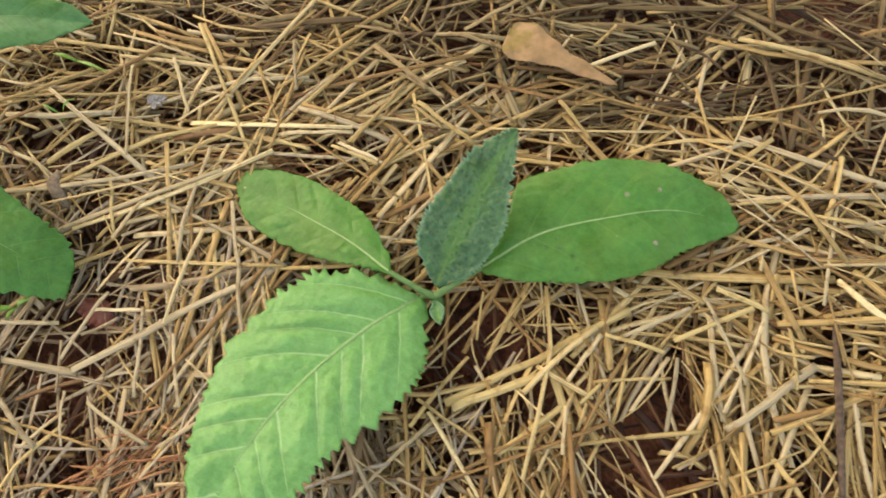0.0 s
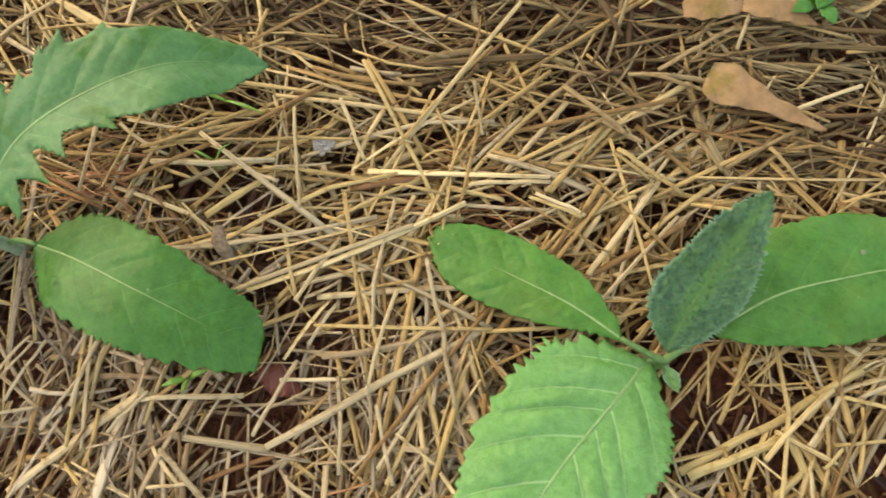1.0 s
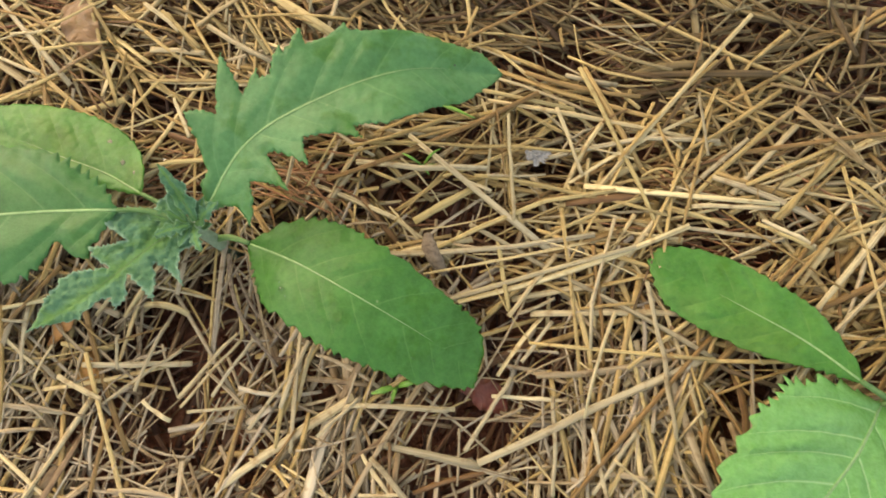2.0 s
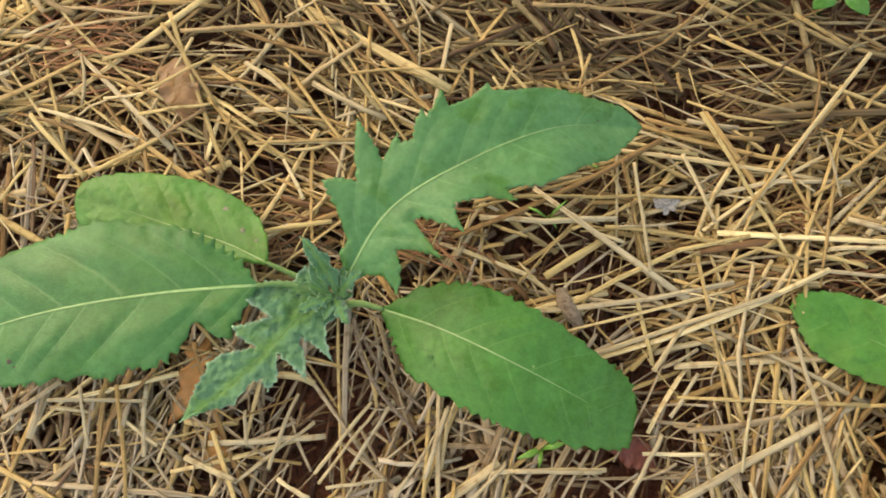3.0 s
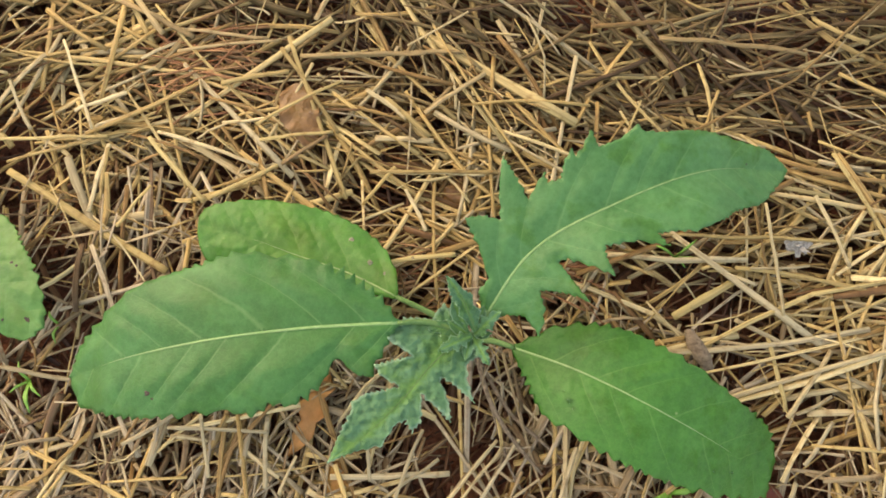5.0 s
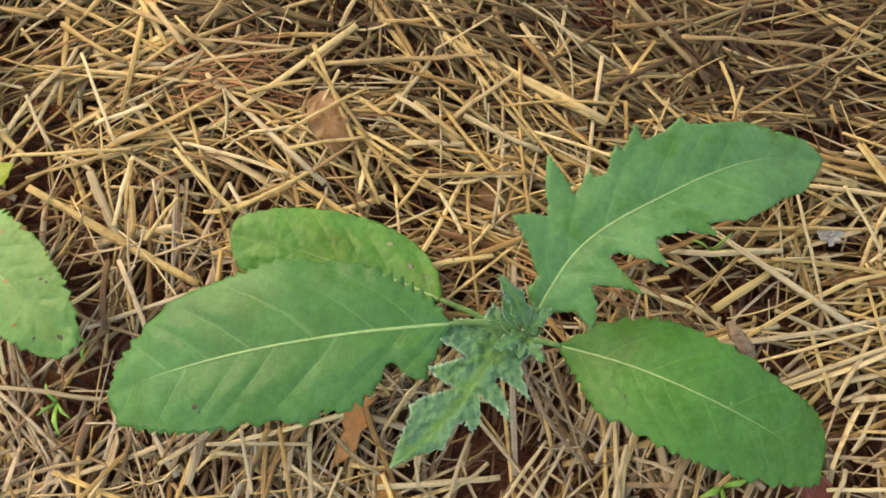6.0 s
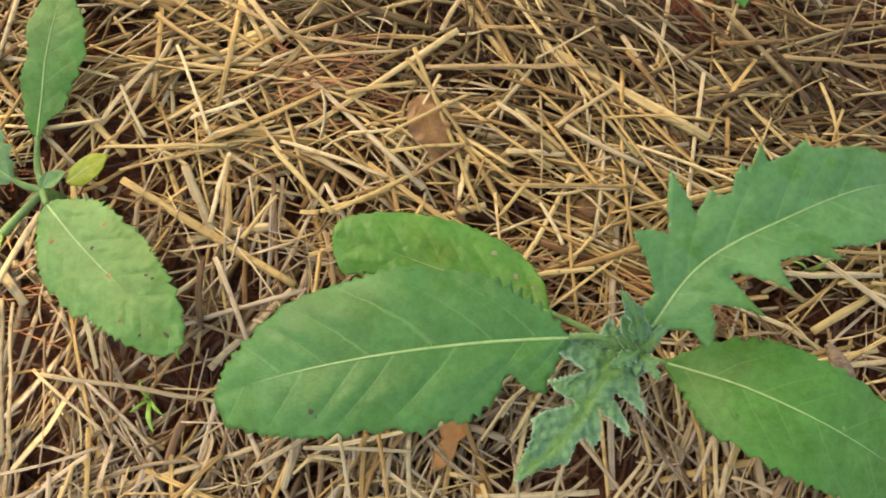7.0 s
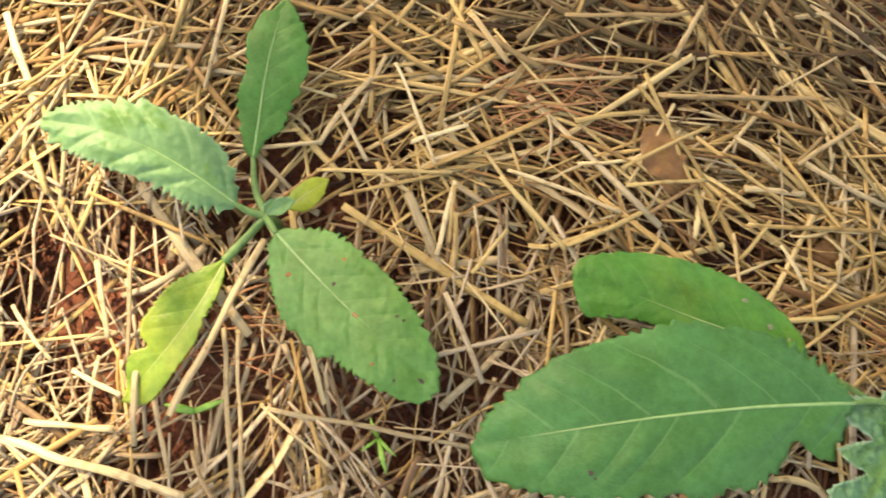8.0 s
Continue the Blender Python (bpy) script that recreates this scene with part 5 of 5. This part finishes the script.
grass_tuft("grass_seedling", (-0.5895, 0.1509, 0), [(0.002, -0.010, 0.006, 0.0010), (-0.004, 0.007, 0.005, 0.0009)], "small green shoot between straw stalks")


def weed(base, turn, size, label):
    t = thing("weed_seedling", base, label, "weed")
    x, y, z = base
    tube("stem", [(x, y, -0.036), (x, y, -0.005), (x, y, z)], (0.001, 0.001, 0.0008), STALK, t, 6)
    for k in range(4):
        a = turn + k * math.pi / 2
        rib = [(x + math.cos(a) * size * s, y + math.sin(a) * size * s, z + size * 0.25 * math.sin(2.4 * s)) for s in (0, 0.25, 0.5, 0.75, 1)]
        side = [(0.25, size * 160), (0.55, size * 270), (0.85, size * 150)]
        blade("leaf", rib, side, side, LIGHT, t, False, (5, 0.3), 4, 0.0003, 0.1, 0.1, 0, None, seed=30 + k)
    return t


weed((0.0542, 0.2516, 0.006), 0.4, 0.016, "small bright green weed at the bed's edge")
weed((0.0631, 0.2624, 0.006), 1.0, 0.020, "small green weed at the bed's edge")
weed((-0.1435, 0.3103, 0.008), 0.9, 0.022, "green weed with round leaves at the bed's edge")
weed((-0.2957, 0.3461, 0.006), 0.2, 0.018, "little green weed beyond the straw")
weed((-0.1111, 0.2991, 0.006), 0.6, 0.020, "small green weed beyond the straw")


# ---- drops and scars on the leaves ----
WATER = bpy.data.materials.new("water")
WATER.use_nodes = True
wb = WATER.node_tree.nodes["Principled BSDF"]
wb.inputs["Transmission Weight"].default_value, wb.inputs["Roughness"].default_value, wb.inputs["IOR"].default_value = 1.0, 0.02, 1.33
SCAR = plain_material("leaf_scar", (0.13, 0.15, 0.09), (0.22, 0.24, 0.15), 0.8, 900)
SPECK = plain_material("dark_speck", (0.03, 0.025, 0.02), (0.09, 0.06, 0.04), 0.8, 900)
RUST = plain_material("rust_speck", (0.25, 0.07, 0.02), (0.36, 0.12, 0.04), 0.8, 900)


def top_of(x, y, z):
    """The height of the blade there that lies nearest to z."""
    best = None
    for v in BLADES.values():
        d = np.hypot(v[:, 0] - x, v[:, 1] - y)
        k = d.argmin()
        if d[k] < 0.004 and (best is None or abs(v[k, 2] - z) < abs(best - z)):
            best = float(v[k, 2])
    return z if best is None else best


def dome(name, x, y, z, r, high, mat, label, category, ragged=0.0, group=""):
    bm = bmesh.new()
    bmesh.ops.create_icosphere(bm, subdivisions=2, radius=1.0)
    for v in bm.verts:
        k = 1 + ragged * noise.noise(v.co * 1.7 + Vector((x * 900, y * 900, 0)))
        v.co = Vector((v.co.x * r * k, v.co.y * r * k, v.co.z * high))
    me = bpy.data.meshes.new(name)
    bm.to_mesh(me)
    bm.free()
    me.shade_smooth()
    me.materials.append(mat)
    ob = new(name, me)
    ob.location = (x, y, top_of(x, y, z) + high * 0.25)
    return tagged(ob, label, category, group)


for x, y, z, r in ((-0.329, 0.1133, 0.045, 0.0011), (-0.3272, 0.1101, 0.045, 0.0006), (-0.331, 0.117, 0.045, 0.0005), (-0.2669, 0.0831, 0.035, 0.0007), (-0.2584, 0.0824, 0.03, 0.0006), (-0.2635, 0.0938, 0.035, 0.0005),
                   (0.0082, 0.0882, 0.021, 0.0007), (0.0146, 0.0874, 0.021, 0.0006), (0.0202, 0.0831, 0.021, 0.0009), (0.0168, 0.0791, 0.021, 0.0005), (0.0277, 0.087, 0.021, 0.0006), (0.022, 0.0768, 0.021, 0.0008), (0.0134, 0.0917, 0.021, 0.0005),
                   (-0.4575, 0.2627, 0.008, 0.0009), (-0.4008, 0.1812, 0.02, 0.0005)):
    dome("water_drop", x, y, z, r * 1.4, r * 1.0, WATER, "clear drop of water on a leaf", "drop", 0.15, "drops on the leaves")
for x, y, z, r in ((-0.4316, 0.1906, 0.018, 0.0014), (-0.4216, 0.1786, 0.018, 0.0013), (-0.4138, 0.1728, 0.018, 0.0011), (0.0476, 0.113, 0.021, 0.0014), (0.0592, 0.0887, 0.019, 0.0012), (0.0632, 0.1155, 0.02, 0.0011)):
    dome("leaf_scar", x, y, z, r, 0.00012, SCAR, "small grey scar on a green leaf", "scar", 0.5, "scars on the leaves")
for x, y, z, r in ((-0.512, 0.1167, 0.055, 0.0012), (-0.5099, 0.1147, 0.055, 0.0011), (-0.4949, 0.1827, 0.02, 0.0012), (-0.4606, 0.1425, 0.057, 0.0006), (-0.6231, 0.1922, 0.03, 0.0007), (-0.5825, 0.1508, 0.037, 0.0006), (-0.581, 0.1496, 0.037, 0.0007), (-0.5902, 0.1762, 0.034, 0.0005), (-0.2502, 0.2159, 0.055, 0.0006),
                   (-0.6226, 0.1922, 0.030, 0.0011), (-0.5931, 0.1775, 0.036, 0.0008), (-0.5901, 0.1761, 0.036, 0.0006), (-0.5936, 0.1500, 0.036, 0.0007), (-0.5817, 0.1501, 0.037, 0.0009), (-0.6099, 0.1510, 0.034, 0.0009)):
    dome("dark_speck", x, y, z, r, 0.00015, SPECK, "dark bite mark on a green leaf", "speck", 0.7, "specks on the leaves")
for x, y, z, r in ((-0.6444, 0.1963, 0.024, 0.0011), (-0.6125, 0.1784, 0.033, 0.0010), (-0.6113, 0.1777, 0.033, 0.0007), (-0.6185, 0.2035, 0.030, 0.001), (-0.6031, 0.1568, 0.035, 0.0007)):
    dome("rust_speck", x, y, z, r, 0.00015, RUST, "red-brown speck on a green leaf", "speck", 0.5, "specks on the leaves")


# ---- needles, crumbs and single stalks ----
def needles():
    rng = np.random.RandomState(61)
    spots = [(-0.5202, 0.2976, 0.028, 48), (-0.1932, -0.0117, 0.03, 44), (-0.671, 0.1701, 0.022, 16), (-0.3354, 0.1768, 0.022, 24), (-0.1426, 0.1627, 0.03, 16), (-0.3288, 0.1813, 0.018, 16), (-0.5125, 0.2942, 0.02, 24), (-0.0858, 0.1641, 0.03, 16), (-0.4113, 0.1705, 0.025, 24)]
    parts = []
    for sx, sy, r, n in spots:
        x, y = sx + rng.randn(n) * r * 0.6, sy + rng.randn(n) * r * 0.4
        parts.append(np.stack([x, y, rng.randn(n) * 0.35 + rng.uniform(-0.3, 0.3)], 1))
    p = np.vstack(parts)
    n = len(p)
    v, f, uv = stalk_batch(rng, n, p[:, 0], p[:, 1], p[:, 2], rng.uniform(0.015, 0.05, n), rng.uniform(0.0007, 0.0013, n), rng.uniform(-0.004, 0.004, n), rng.randn(n) * 0.08, rng.uniform(0.6, 1, n), rng.randn(n) * 0.004)
    tagged(quick_mesh("rusty_needles", v, f, uv, NEEDLE), "patches of thin rusty-red dry needles on the straw", "needles", kind="stuff")


def crumbs():
    rng = np.random.RandomState(71)
    n = 9000
    x, y = rng.uniform(-0.90, 0.32, n), rng.uniform(-0.12, 0.42, n)
    keep = rng.rand(n) < 0.12 + 0.9 * bare(x, y)
    x, y = x[keep], y[keep]
    n = len(x)
    shape = np.array([(1, 0, 0), (-1, 0, 0), (0, 1, 0), (0, -1, 0), (0, 0, 1), (0, 0, -1)], float)
    tri = np.array([(0, 2, 4), (2, 1, 4), (1, 3, 4), (3, 0, 4), (2, 0, 5), (1, 2, 5), (3, 1, 5), (0, 3, 5)])
    size = np.exp(rng.normal(np.log(0.0021), 0.45, n)).clip(0.0007, 0.007)
    v = shape[None] * (1 + 0.35 * rng.randn(n, 6, 1).clip(-1, 1)) + 0.25 * rng.randn(n, 6, 3)
    v = v * size[:, None, None] * np.array((1, 1, 0.8)) + np.stack([x, y, -0.031 + bed_height(x, y) + 0.004 * bare(x, y) + mound(x, y) + size * 0.3], 1)[:, None]
    f = (tri[None] + 6 * np.arange(n)[:, None, None]).reshape(-1, 3)
    ob = quick_mesh("soil_crumbs", v.reshape(-1, 3), f, np.zeros((6 * n, 2)), SOIL)
    tagged(ob, "loose red-brown soil crumbs between the straw", "soil", kind="stuff")


def single_stalks():
    """Stalks of the top layer, each an object of its own on one of a few meshes."""
    rng = np.random.RandomState(81)
    shapes = []
    for k in range(18):
        ln, wd = float(np.exp(rng.normal(np.log(0.075), 0.35))), float(rng.uniform(0.0015, 0.0034))
        one = [np.array([q]) for q in (0.0, 0.0, 0.0, ln, wd, 0.0, 0.0, rng.choice([0.3, 0.6, 0.85]), rng.randn() * 0.08 * ln)]
        v, f, uv = stalk_batch(rng, 1, *one)
        ob = quick_mesh("stalk", v, f, uv, LOOSE_STRAW)
        shapes.append(ob.data)
        bpy.data.objects.remove(ob)
    home = bpy.data.objects["straw_mulch"]
    n = 0
    while n < 290:
        x, y = rng.uniform(-0.80, 0.20), rng.uniform(-0.04, 0.36)
        a = float(stalk_angles(rng, np.array([x]), np.array([y]))[0])
        reach = np.linspace(-0.04, 0.04, 5)
        if bare(x + reach * math.cos(a), y + reach * math.sin(a)).max() > 0.4 or row_side(x, y) > 0.12 or row_side(x, y) < -0.20:
            continue
        ob = new("stalk", shapes[n % 18])
        ob.parent = home
        ob.matrix_world = Matrix.Translation((x, y, 0.0022 + float(bed_height(x, y)) * 0.8 + rng.uniform(0, 0.003))) @ Matrix.Rotation(a, 4, "Z") @ Matrix.Rotation(rng.randn() * 0.04, 4, "Y")
        n += 1


needles()
crumbs()
single_stalks()
